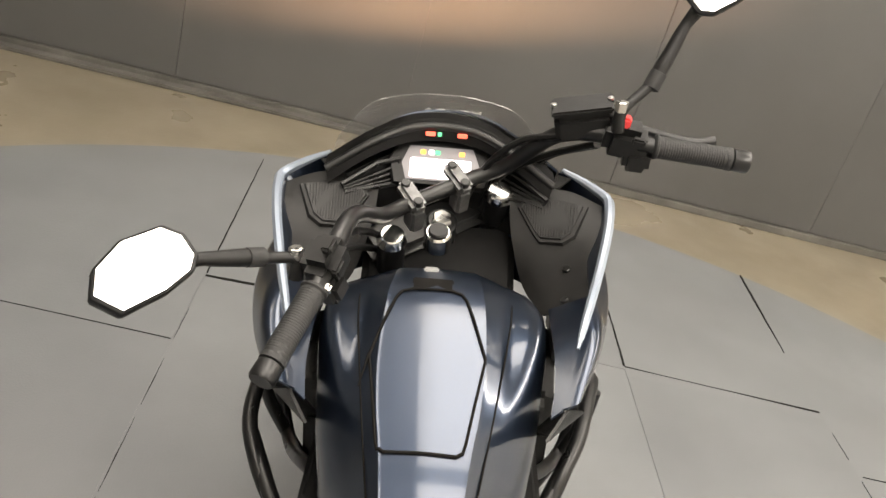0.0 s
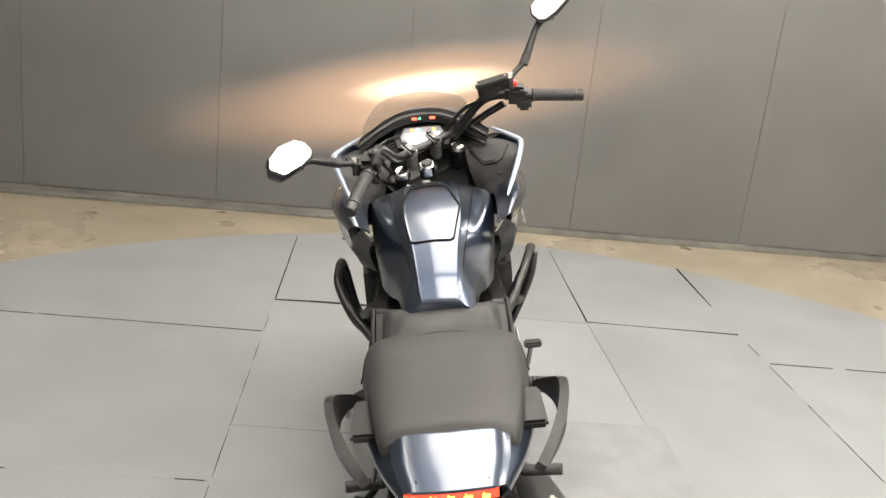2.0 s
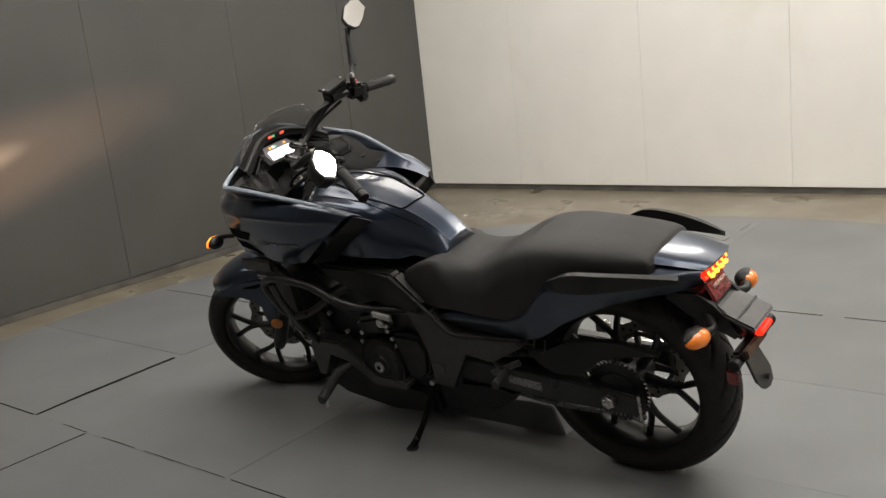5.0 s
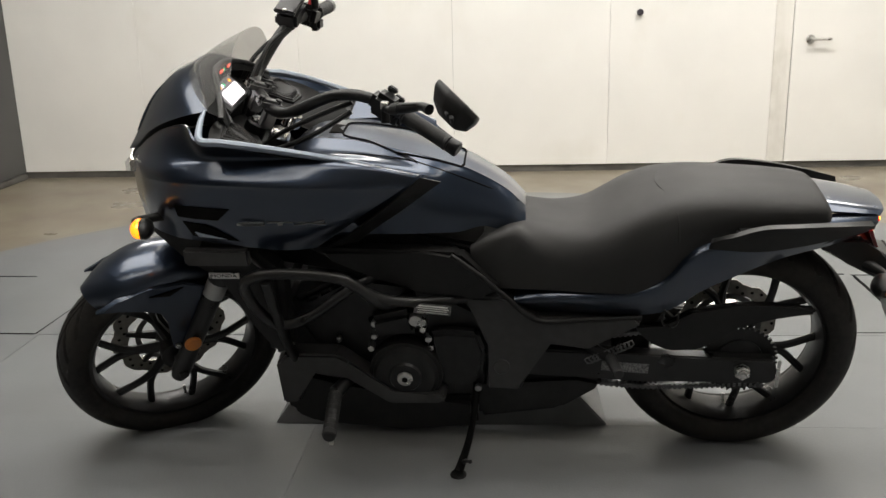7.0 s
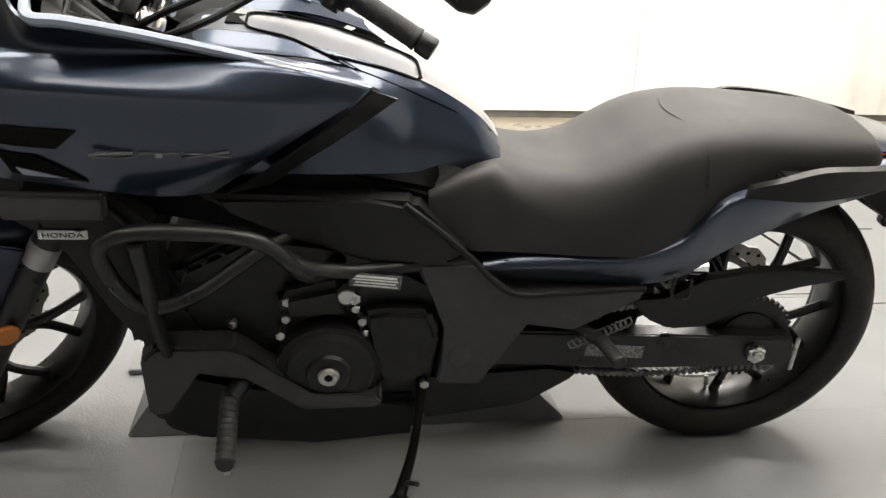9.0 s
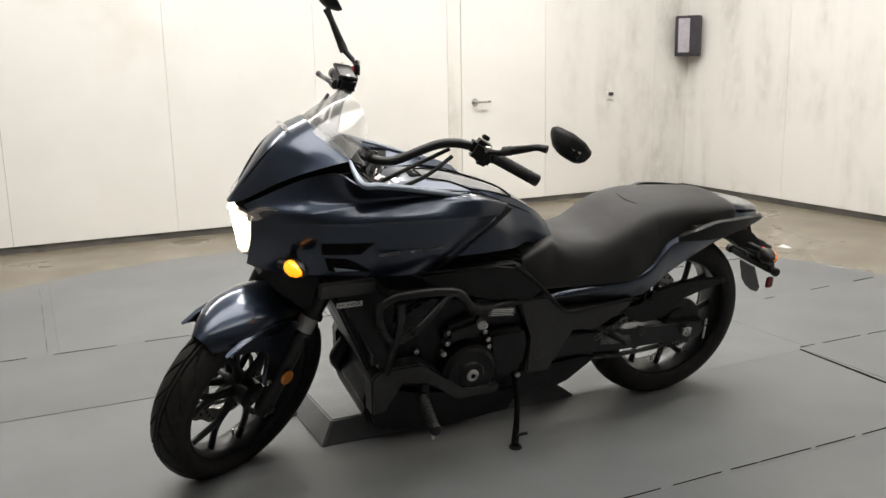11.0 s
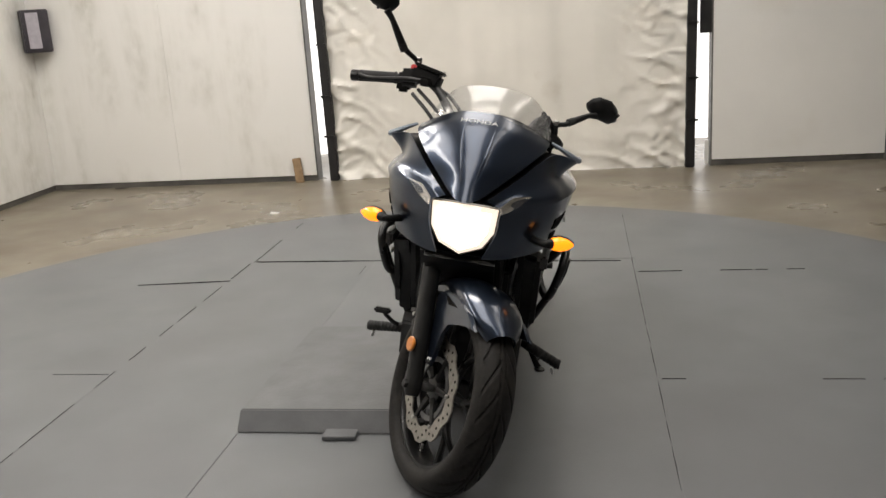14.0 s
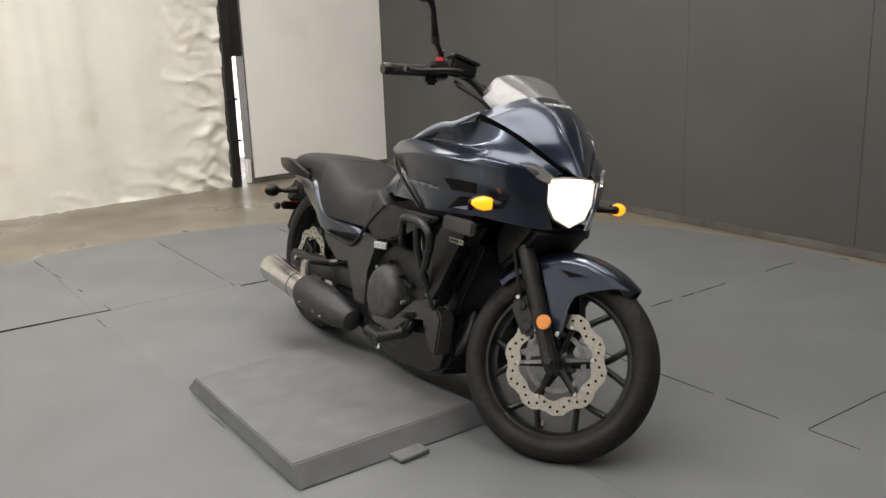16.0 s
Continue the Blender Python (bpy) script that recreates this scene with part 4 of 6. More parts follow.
def mirror(stem, knee, joint, near, far, normal, label):
    """Stem bolt, jointed arm and angular housing with its glass; near and far are the ends of the housing."""
    stem, knee, joint, near, far = (Vector(p) for p in (stem, knee, joint, near, far))
    n = Vector(normal).normalized()
    c, r = (near + far) / 2, far - near
    r = (r - n * r.dot(n)).normalized()
    u = n.cross(r)
    u = u if u.z > 0 else -u
    shape = [(x * 0.92, y * 0.82) for x, y in [(-0.064, -0.016), (-0.062, 0.018), (-0.044, 0.042), (0.008, 0.048), (0.050, 0.028), (0.068, -0.006), (0.046, -0.044), (-0.012, -0.044), (-0.050, -0.034)]]
    m = len(shape)
    bm = bmesh.new()
    rings = []
    for d, k in ((0.006, 0.95), (0.004, 1.0), (-0.008, 1.0), (-0.030, 0.80), (-0.042, 0.42)):
        rings.append([bm.verts.new(c + n * d + r * max(0.0, -d) * 0.4 + (r * x + u * y) * k) for x, y in shape])
    for a, b in zip(rings, rings[1:]):
        for j in range(m):
            bm.faces.new((a[j], a[(j + 1) % m], b[(j + 1) % m], b[j]))
    bm.faces.new(rings[0])
    bm.faces.new(list(reversed(rings[-1])))
    bmesh.ops.bevel(bm, geom=list(bm.edges), offset=0.002, segments=1, affect="EDGES")
    top = bike_part("mirror", bm, BLACK, label, angle=30)
    bm = bmesh.new()
    bm.faces.new([bm.verts.new(c + n * 0.0072 + (r * x + u * y) * 0.90) for x, y in shape])
    part("mirror_glass", bm, MIRROR, top, "silvered mirror glass")
    for k in (-1, 0, 1, 2):
        p, q = c - n * 0.028 + r * (-0.004 + 0.017 * k) - u * 0.026, c - n * 0.028 + r * (0.012 + 0.017 * k) + u * 0.028
        part("rib", tube([p, (p + q) / 2 - n * 0.008, q], 0.0045, 3, 6), BLACK, top)
    hold = near - n * 0.014
    part("arm", tube([joint, joint.lerp(hold, 0.12), joint.lerp(hold, 0.55), joint.lerp(hold, 0.85), hold + r * 0.014], [0.008, 0.0115, 0.0098, 0.0085, 0.011], 3, 10), BLACK, top)
    part("groove", tube([joint.lerp(hold, 0.2) + u * 0.0085, joint.lerp(hold, 0.75) + u * 0.0065], 0.003, 2, 6), GAP, top)
    part("stem", tube([stem - Vector((0, 0, 0.03)), stem - Vector((0, 0, 0.004)), stem.lerp(knee, 0.4), knee, joint], [0.010, 0.009, 0.0075, 0.008, 0.009], 3, 10), BLACK, top)
    part("stem_nut", rod(stem - Vector((0, 0, 0.002)), stem + Vector((0, 0, 0.014)), 0.0095, sides=6), STEEL, top)
    part("joint_boot", lathe([(-0.014, 0.008), (-0.012, 0.0125), (0.012, 0.0125), (0.014, 0.008)], joint, (hold - joint).normalized(), 12), RUBBER, top)


mirror((-0.181, 0.082, 0.944), (-0.212, 0.066, 0.948), (-0.226, 0.050, 0.956), (-0.286, -0.026, 0.990), (-0.348, -0.132, 1.008), (0.24, -0.70, 0.68), "black angular rear-view mirror swung low beside the grip")
mirror((0.238, 0.306, 1.100), (0.270, 0.326, 1.126), (0.284, 0.334, 1.140), (0.322, 0.352, 1.236), (0.392, 0.340, 1.330), (-0.20, -0.80, 0.46), "black angular rear-view mirror on a raised arm")

# cables at the bars
for pts in ([(0.15, 0.27, 1.0), (0.12, 0.33, 0.985), (0.08, 0.38, 0.94), (0.05, 0.43, 0.86)], [(0.20, 0.25, 0.975), (0.16, 0.33, 0.945), (0.11, 0.40, 0.90), (0.07, 0.44, 0.82)],
            [(0.22, 0.27, 0.96), (0.18, 0.36, 0.925), (0.12, 0.43, 0.86), (0.05, 0.46, 0.80)], [(-0.20, 0.25, 0.98), (-0.17, 0.33, 0.945), (-0.12, 0.40, 0.89), (-0.06, 0.44, 0.82)],
            [(-0.22, 0.26, 0.97), (-0.20, 0.35, 0.92), (-0.13, 0.42, 0.86), (-0.05, 0.45, 0.80)]):
    bike_part("cable", tube(pts, 0.0055, 6, 8), BLACK, turned=True)

# nose shield with the maker's letters
COWL = [[(0, 0.515, 1.008), (0.060, 0.507, 1.003), (0.120, 0.485, 0.980), (0.184, 0.455, 0.944)],
        [(0, 0.565, 0.981), (0.055, 0.557, 0.976), (0.115, 0.532, 0.957), (0.176, 0.497, 0.932)],
        [(0, 0.612, 0.941), (0.046, 0.605, 0.936), (0.094, 0.582, 0.922), (0.146, 0.550, 0.906)],
        [(0, 0.656, 0.896), (0.036, 0.650, 0.893), (0.074, 0.630, 0.884), (0.110, 0.605, 0.874)],
        [(0, 0.697, 0.848), (0.025, 0.692, 0.846), (0.052, 0.676, 0.843), (0.076, 0.654, 0.843)],
        [(0, 0.728, 0.803), (0.014, 0.725, 0.804), (0.030, 0.714, 0.809), (0.050, 0.690, 0.820)]]


def whole(rows):
    return [[*[(-x, y, z) for x, y, z in reversed(r[1:])], *r] for r in rows]


def fuller(p):
    """The bodywork swells a little between the nose tip and the cockpit rim."""
    x, y, z = p
    k = max(0.0, min((y - 0.45) / 0.10, 1.0, (0.70 - y) / 0.10))
    k = k * k * (3 - 2 * k)
    return x * (1 + 0.06 * k), y + 0.018 * k, z + 0.004 * k


bm = bmesh.new()
add_grid(bm, surface([[fuller(p) for p in r] for r in whole(COWL)], 5, 4), 0.004)
cowl = bike_part("upper_cowl", bm, BLUE, "dark blue nose cowl with white lettering", angle=50)
writing("HONDA", 0.017, WHITE_MARK, cowl, pose(0.004, 0.580, 0.9900, 38, 0, 180) @ Matrix.Translation((0, 0, 0.002)), stretch=1.6)
for s in (1, -1):
    ridge = [(0.040 * s, 0.560, 0.9795), (0.036 * s, 0.606, 0.9395), (0.028 * s, 0.653, 0.8955), (0.018 * s, 0.695, 0.848)]
    part("ridge", tube([fuller(p) for p in ridge], [0.0012, 0.004, 0.004, 0.0012], 5, 8, flat=0.5), BLUE, cowl)


def wing_side(s):
    """One fairing half: an upper hollow from the nose to the rim, a shoulder and a flank below it."""
    top = [(0.054, 0.696, 0.808), (0.088, 0.652, 0.834), (0.122, 0.602, 0.864), (0.160, 0.546, 0.898), (0.205, 0.494, 0.920), (0.268, 0.454, 0.902),
           (0.258, 0.342, 0.886), (0.233, 0.243, 0.860), (0.203, 0.125, 0.829), (0.168, 0.014, 0.792)]
    hollow = [(0.073, 0.688, 0.798), (0.110, 0.648, 0.821), (0.146, 0.598, 0.838), (0.184, 0.542, 0.852), (0.211, 0.486, 0.857), (0.233, 0.440, 0.859),
              (0.231, 0.342, 0.857), (0.225, 0.243, 0.851), (0.217, 0.125, 0.835), (0.186, 0.016, 0.799)]
    crest = [(0.092, 0.688, 0.790), (0.130, 0.650, 0.810), (0.172, 0.600, 0.816), (0.214, 0.540, 0.824), (0.228, 0.485, 0.838), (0.241, 0.430, 0.842),
             (0.243, 0.342, 0.842), (0.240, 0.243, 0.840), (0.235, 0.130, 0.830), (0.200, 0.024, 0.799)]
    ledge = [(0.093, 0.686, 0.770), (0.130, 0.650, 0.786), (0.176, 0.600, 0.796), (0.220, 0.540, 0.804), (0.251, 0.485, 0.811), (0.268, 0.430, 0.814),
             (0.274, 0.342, 0.813), (0.270, 0.243, 0.809), (0.250, 0.140, 0.798), (0.214, 0.046, 0.782)]
    belt = [(0.089, 0.688, 0.720), (0.122, 0.656, 0.728), (0.162, 0.612, 0.732), (0.206, 0.552, 0.732), (0.234, 0.495, 0.732), (0.248, 0.440, 0.732),
            (0.256, 0.342, 0.732), (0.252, 0.255, 0.724), (0.238, 0.192, 0.714), (0.216, 0.152, 0.710)]
    hem = [(0.062, 0.694, 0.650), (0.090, 0.668, 0.646), (0.126, 0.628, 0.646), (0.166, 0.575, 0.650), (0.196, 0.530, 0.655), (0.214, 0.470, 0.652),
           (0.226, 0.400, 0.648), (0.230, 0.340, 0.643), (0.224, 0.290, 0.640), (0.212, 0.248, 0.640)]
    if s > 0:
        slim = lambda r, k: [(x - k * min(1.0, max(0.0, (0.45 - y) * 4)), y, z) for x, y, z in r]
        crest, ledge, belt, hem = slim(crest, 0.006), slim(ledge, 0.016), slim(belt, 0.018), slim(hem, 0.018)
    rows = [mirrored([fuller(p) for p in r], s) for r in (top, hollow, crest, ledge, [Vector(a).lerp(Vector(b), 0.2).to_tuple() for a, b in zip(ledge, belt)], belt, hem)]
    skin_pts = surface(rows, 5, 5)
    bm = bmesh.new()
    add_grid(bm, skin_pts, 0.004 * s)
    back = [[(0.226, 0.215, 0.853), (0.166, 0.232, 0.812)], [(0.207, 0.150, 0.834), (0.166, 0.170, 0.814)], [(0.200, 0.122, 0.826), (0.166, 0.122, 0.812)],
            [(0.190, 0.066, 0.812), (0.164, 0.060, 0.800)], [(0.170, 0.012, 0.792), (0.156, 0.004, 0.784)]]
    add_grid(bm, surface([mirrored(r, s) for r in back], 4, 2), 0.004 * s)
    fl = bike_part("side_fairing", bm, BLUE, "dark blue side fairing with silver lettering", angle=50)
    # slit between the nose shield and the fairing; black stands in for its shade
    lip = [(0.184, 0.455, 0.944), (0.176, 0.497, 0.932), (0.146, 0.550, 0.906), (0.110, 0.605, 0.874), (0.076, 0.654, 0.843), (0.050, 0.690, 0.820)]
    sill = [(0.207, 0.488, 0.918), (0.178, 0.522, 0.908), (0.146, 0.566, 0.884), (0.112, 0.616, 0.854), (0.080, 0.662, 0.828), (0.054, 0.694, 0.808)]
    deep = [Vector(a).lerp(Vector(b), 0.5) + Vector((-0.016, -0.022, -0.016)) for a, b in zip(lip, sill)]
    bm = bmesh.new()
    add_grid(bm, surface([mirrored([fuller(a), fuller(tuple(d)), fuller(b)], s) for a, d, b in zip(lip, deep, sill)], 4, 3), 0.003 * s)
    part("slit", bm, BLACK, fl, "recess between nose and fairing, its shade coloured black")
    # dark slots low on the flank
    flank = [p for r in skin_pts[15:] for p in r]

    def skin(y, z):
        near = sorted(flank, key=lambda p: (p.y - y) ** 2 + (p.z - z) ** 2)[:4]
        w = [1 / (0.0001 + math.hypot(p.y - y, p.z - z)) for p in near]
        return abs(sum(p.x * k for p, k in zip(near, w)) / sum(w))

    for o, mat, proud in (([(0.546, 0.752), (0.500, 0.752), (0.455, 0.751), (0.417, 0.750), (0.449, 0.720), (0.500, 0.721), (0.543, 0.723)], GAP, 0.003),
                          ([(0.535, 0.710), (0.482, 0.706), (0.448, 0.685), (0.416, 0.664), (0.459, 0.665), (0.521, 0.672)], GAP, 0.003),
                          ([(0.512, 0.684), (0.476, 0.676), (0.442, 0.668), (0.505, 0.671)], EDGE, 0.005)):
        bm = bmesh.new()
        lo = [bm.verts.new(((skin(y, z) - 0.012) * s, y, z)) for y, z in o]
        hi = [bm.verts.new(((skin(y, z) + proud) * s, y, z)) for y, z in o]
        bm.faces.new(hi)
        for k in range(len(o)):
            bm.faces.new((lo[k], lo[(k + 1) % len(o)], hi[(k + 1) % len(o)], hi[k]))
        part("vent", bm, mat, fl, angle=20)
    m = Matrix(((0, 0, 1, 0), (1, 0, 0, 0), (0, 1, 0, 0), (0, 0, 0, 1)))
    if s < 0:
        m = Matrix(((0, 0, -1, 0), (-1, 0, 0, 0), (0, 1, 0, 0), (0, 0, 0, 1)))
    m = Matrix.Translation((0.2525 * s, 0.312, 0.716)) @ Matrix.Rotation(radians(-3 * s), 4, "Z") @ Matrix.Rotation(radians(16 * s), 4, "Y") @ m
    writing("CTX", 0.0105, DULL_MARK, fl, m, stretch=9.2, thick=0.0025)
    # amber block stands in for the turn signal's reflection in the paint
    part("marker_lamp", block((0.006, 0.030, 0.012), (0.222 * s, 0.532, 0.782), (30, 0, -38 * s), 0.002), AMBER_DULL, fl, "amber block drawn for the turn signal's reflection")
    # pale rim round the cockpit
    rim = [(0.190, 0.462, 0.945), (0.226, 0.462, 0.928), (0.266, 0.452, 0.906), (0.268, 0.412, 0.902), (0.257, 0.342, 0.888), (0.233, 0.243, 0.862), (0.207, 0.150, 0.835), (0.196, 0.110, 0.824)]
    part("rim", tube(mirrored(rim, s), [0.004, 0.0065, 0.0085, 0.0085, 0.008, 0.0075, 0.006, 0.002], 5, 8), EDGE, fl, "pale satin rim of the fairing")
    # cockpit panel inside the fairing
    inner = [[(0.260, 0.440, 0.896), (0.205, 0.448, 0.914), (0.150, 0.445, 0.914), (0.108, 0.440, 0.900)],
             [(0.250, 0.360, 0.880), (0.200, 0.372, 0.872), (0.150, 0.384, 0.866), (0.112, 0.392, 0.858)],
             [(0.236, 0.285, 0.860), (0.192, 0.298, 0.836), (0.155, 0.312, 0.815), (0.134, 0.330, 0.796)],
             [(0.222, 0.216, 0.848), (0.196, 0.218, 0.830), (0.174, 0.224, 0.812), (0.160, 0.238, 0.798)]]
    fine = surface([mirrored(r, s) for r in inner], 6, 6)
    bm = bmesh.new()
    add_grid(bm, fine, 0.003 * s)
    cp = bike_part("cockpit_panel", bm, GREY_PLASTIC, "dark grey moulded cockpit panel", angle=60)

    def on_panel(u, v, lift):
        a, b = u * (len(fine) - 1), v * (len(fine[0]) - 1)
        i, j = min(int(a), len(fine) - 2), min(int(b), len(fine[0]) - 2)
        p = fine[i][j].lerp(fine[i + 1][j], a - i).lerp(fine[i][j + 1].lerp(fine[i + 1][j + 1], a - i), b - j)
        n = (fine[i + 1][j] - fine[i][j]).cross(fine[i][j + 1] - fine[i][j]).normalized()
        return p + n * (lift if n.z > 0 else -lift)

    pad = [(0.09, 0.13), (0.075, 0.50), (0.09, 0.86), (0.13, 0.90), (0.36, 0.70), (0.42, 0.62), (0.43, 0.36), (0.37, 0.24)]
    tray = [bmesh.new(), bmesh.new()]
    for bm, grow, low, high in ((tray[0], 1.0, -0.002, 0.006), (tray[1], 0.86, 0.0045, 0.0085)):
        lo = [bm.verts.new(on_panel(0.24 + (u - 0.24) * grow, 0.54 + (v - 0.54) * grow, low)) for u, v in pad]
        hi = [bm.verts.new(on_panel(0.24 + (u - 0.24) * grow * 0.94, 0.54 + (v - 0.54) * grow * 0.94, high)) for u, v in pad]
        bm.faces.new(hi)
        for k in range(len(pad)):
            bm.faces.new((lo[k], lo[(k + 1) % len(pad)], hi[(k + 1) % len(pad)], hi[k]))
    lid = part("pocket_lid", tray[0], GREY_PLASTIC, cp, angle=20)
    part("grille", tray[1], BLACK, lid, "ribbed black grille")
    inset = [(0.24 + (u - 0.24) * 0.76, 0.54 + (v - 0.54) * 0.76) for u, v in pad]
    for k in range(21):
        v = 0.26 + 0.028 * k
        cross = sorted(a[0] + (b[0] - a[0]) * (v - a[1]) / (b[1] - a[1]) for a, b in zip(inset, inset[1:] + inset[:1]) if (a[1] - v) * (b[1] - v) < 0)
        if len(cross) > 1:
            part("ridge", rod(on_panel(cross[0], v, 0.0088), on_panel(cross[-1], v, 0.0088), 0.0009, sides=6), GREY_PLASTIC, lid)
    for u, v in ((0.03, 0.62), (0.62, 0.30), (0.93, 0.4)):
        part("screw", rod(on_panel(u, v, -0.003), on_panel(u, v, 0.004), 0.007, sides=10), SATIN, cp)


both(wing_side)

# headlight
LENS = [(0.088, 0.680, 0.786), (0.050, 0.710, 0.795), (0, 0.722, 0.798), (-0.050, 0.710, 0.795), (-0.088, 0.680, 0.786), (-0.084, 0.684, 0.722), (-0.058, 0.690, 0.680), (0, 0.694, 0.656), (0.058, 0.690, 0.680), (0.084, 0.684, 0.722)]
bm = bmesh.new()
lo = [bm.verts.new((x * 1.06, y - 0.06, 0.72 + (z - 0.72) * 1.06)) for x, y, z in LENS]
hi = [bm.verts.new((x * 1.06, y - 0.004, 0.72 + (z - 0.72) * 1.06)) for x, y, z in LENS]
for k in range(10):
    bm.faces.new((lo[k], lo[(k + 1) % 10], hi[(k + 1) % 10], hi[k]))
bm.faces.new(lo)
headlight = bike_part("headlight", bm, BLACK, "lit headlight in the nose")
bm = bmesh.new()
edge = [bm.verts.new(p) for p in LENS]
mid = [bm.verts.new((x * 0.80, y + 0.008, 0.724 + (z - 0.724) * 0.82)) for x, y, z in LENS]
for k in range(10):
    bm.faces.new((edge[k], edge[(k + 1) % 10], mid[(k + 1) % 10], mid[k]))
core = [v.co.copy() for v in mid]
part("lens_rim", bm, LAMP_EDGE, headlight, "dimly lit rim of the headlight lens", angle=20)
bm = bmesh.new()
mid = [bm.verts.new(p) for p in core]
bm.faces.new(mid)
lens = part("lamp_lens", bm, LAMP_ON, headlight, "glaring warm white headlight lens", angle=60)


def brow(s):
    """Clear side lamp that runs up from the headlight along the fairing's edge."""
    o = [(0.164 * s, 0.632, 0.824), (0.122 * s, 0.664, 0.822), (0.092 * s, 0.694, 0.797), (0.094 * s, 0.694, 0.776), (0.116 * s, 0.672, 0.784), (0.140 * s, 0.652, 0.802)]
    bm = bmesh.new()
    lo = [bm.verts.new(p) for p in o]
    hi = [bm.verts.new((x + 0.004 * s, y + 0.009, z + 0.003)) for x, y, z in o]
    bm.faces.new(hi)
    for k in range(6):
        bm.faces.new((lo[k], lo[(k + 1) % 6], hi[(k + 1) % 6], hi[k]))
    back = bmesh.new()
    back.faces.new([back.verts.new((x, y + 0.001, z)) for x, y, z in o])
    lamp = part("position_lamp", back, REFLECTOR, headlight, "bright reflector of the side lamp")
    part("cover", bm, LENS_CLEAR, lamp, "clear side lamp lens", angle=20)


both(brow)
bm = prism([(0.66, 0.66), (0.68, 0.64), (0.60, 0.55), (0.53, 0.50), (0.50, 0.60), (0.55, 0.67)], -0.11, 0.11, 0.02)
bike_part("chin_cowl", bm, BLACK, "black plastic chin under the headlight")

# clear windshield
SCREEN = [[(0, 0.536, 1.000), (0.06, 0.528, 0.995), (0.120, 0.500, 0.972), (0.174, 0.458, 0.946)],
          [(0, 0.502, 1.024), (0.06, 0.495, 1.019), (0.118, 0.468, 0.999), (0.170, 0.440, 0.966)],
          [(0, 0.459, 1.049), (0.058, 0.453, 1.044), (0.114, 0.437, 1.026), (0.162, 0.424, 0.988)],
          [(0, 0.412, 1.070), (0.058, 0.410, 1.066), (0.112, 0.406, 1.050), (0.150, 0.405, 1.008)]]
bm = bmesh.new()
add_grid(bm, surface([[(x - 0.010, y, z) for x, y, z in r] for r in whole(SCREEN)], 5, 4), 0.0016)
shield = bike_part("windshield", bm, SHIELD, "small clear plastic windshield", angle=60)
shield.visible_shadow = False

# instrument panel
HOOD = [[(0, 0.513, 1.006), (0.06, 0.505, 1.001), (0.120, 0.482, 0.978), (0.188, 0.454, 0.940)],
        [(0, 0.486, 0.998), (0.06, 0.478, 0.993), (0.122, 0.454, 0.970), (0.190, 0.432, 0.930)],
        [(0, 0.474, 0.974), (0.06, 0.466, 0.969), (0.122, 0.442, 0.947), (0.184, 0.420, 0.908)]]
bm = bmesh.new()
add_grid(bm, surface([[(x * 0.97 - 0.010, y, z) for x, y, z in r] for r in whole(HOOD)], 4, 4), 0.004)
hood = bike_part("instrument_hood", bm, MATTE, "black hood over the instruments", angle=60)
part("lip", tube([(-0.194, 0.428, 0.928), (-0.128, 0.448, 0.968), (-0.068, 0.472, 0.991), (-0.010, 0.480, 0.996), (0.048, 0.472, 0.991), (0.108, 0.448, 0.968), (0.174, 0.428, 0.928)], 0.007, 5, 10), SATIN, hood)
bm = bmesh.new()
DASH = [[(0, 0.505, 0.956), (0.08, 0.488, 0.946), (0.160, 0.435, 0.920)], [(0, 0.478, 0.905), (0.08, 0.462, 0.895), (0.160, 0.415, 0.862)], [(0, 0.470, 0.840), (0.08, 0.455, 0.835), (0.140, 0.425, 0.830)]]
add_grid(bm, surface(whole(DASH), 4, 4), -0.004)
dash = bike_part("dashboard", bm, MATTE, "black dashboard moulding")


def side_vent(s):
    o = [Vector((0.078 * s, 0.468, 0.940)), Vector((0.112 * s, 0.450, 0.936)), Vector((0.166 * s, 0.416, 0.908)), Vector((0.160 * s, 0.410, 0.896)), Vector((0.082 * s, 0.452, 0.902))]
    v = part("air_vent", tube([*o, o[0]], 0.0045, 1, 6), SATIN, dash)
    for k in (0.3, 0.55, 0.8):
        part("louvre", rod(o[0].lerp(o[4], k) + Vector((0.004 * s, 0, 0)), o[2].lerp(o[3], k), 0.0017, sides=6), SATIN, v)


both(side_vent)
FACE = pose(-0.010, 0.466, 0.934, 50, 0, 0)
o = [(-0.078, -0.036), (-0.088, 0.006), (-0.068, 0.044), (0.068, 0.044), (0.088, 0.006), (0.078, -0.036)]
bm = bmesh.new()
rings = [[bm.verts.new((x * k, y * k, z)) for x, y in o] for z, k in ((-0.020, 0.96), (-0.002, 1.0), (0.004, 0.95), (0.0035, 0.86))]
for a, b in zip(rings, rings[1:]):
    for j in range(6):
        bm.faces.new((a[j], a[(j + 1) % 6], b[(j + 1) % 6], b[j]))
bm.faces.new(rings[-1])
cluster = bike_part("gauge", bm, BLACK, "lit digital instrument cluster", at=FACE, angle=25)
o = [(-0.056, -0.028), (-0.064, 0.000), (-0.052, 0.030), (0.052, 0.030), (0.064, 0.000), (0.056, -0.028)]
bm = bmesh.new()
rings = [[bm.verts.new((x, y, z)) for x, y in o] for z in (0.0, 0.0055)]
for j in range(6):
    bm.faces.new((rings[0][j], rings[0][(j + 1) % 6], rings[1][(j + 1) % 6], rings[1][j]))
bm.faces.new(rings[1])
part("bezel", bm, LCD_DIM, cluster, at=Matrix.Identity(4), angle=20)
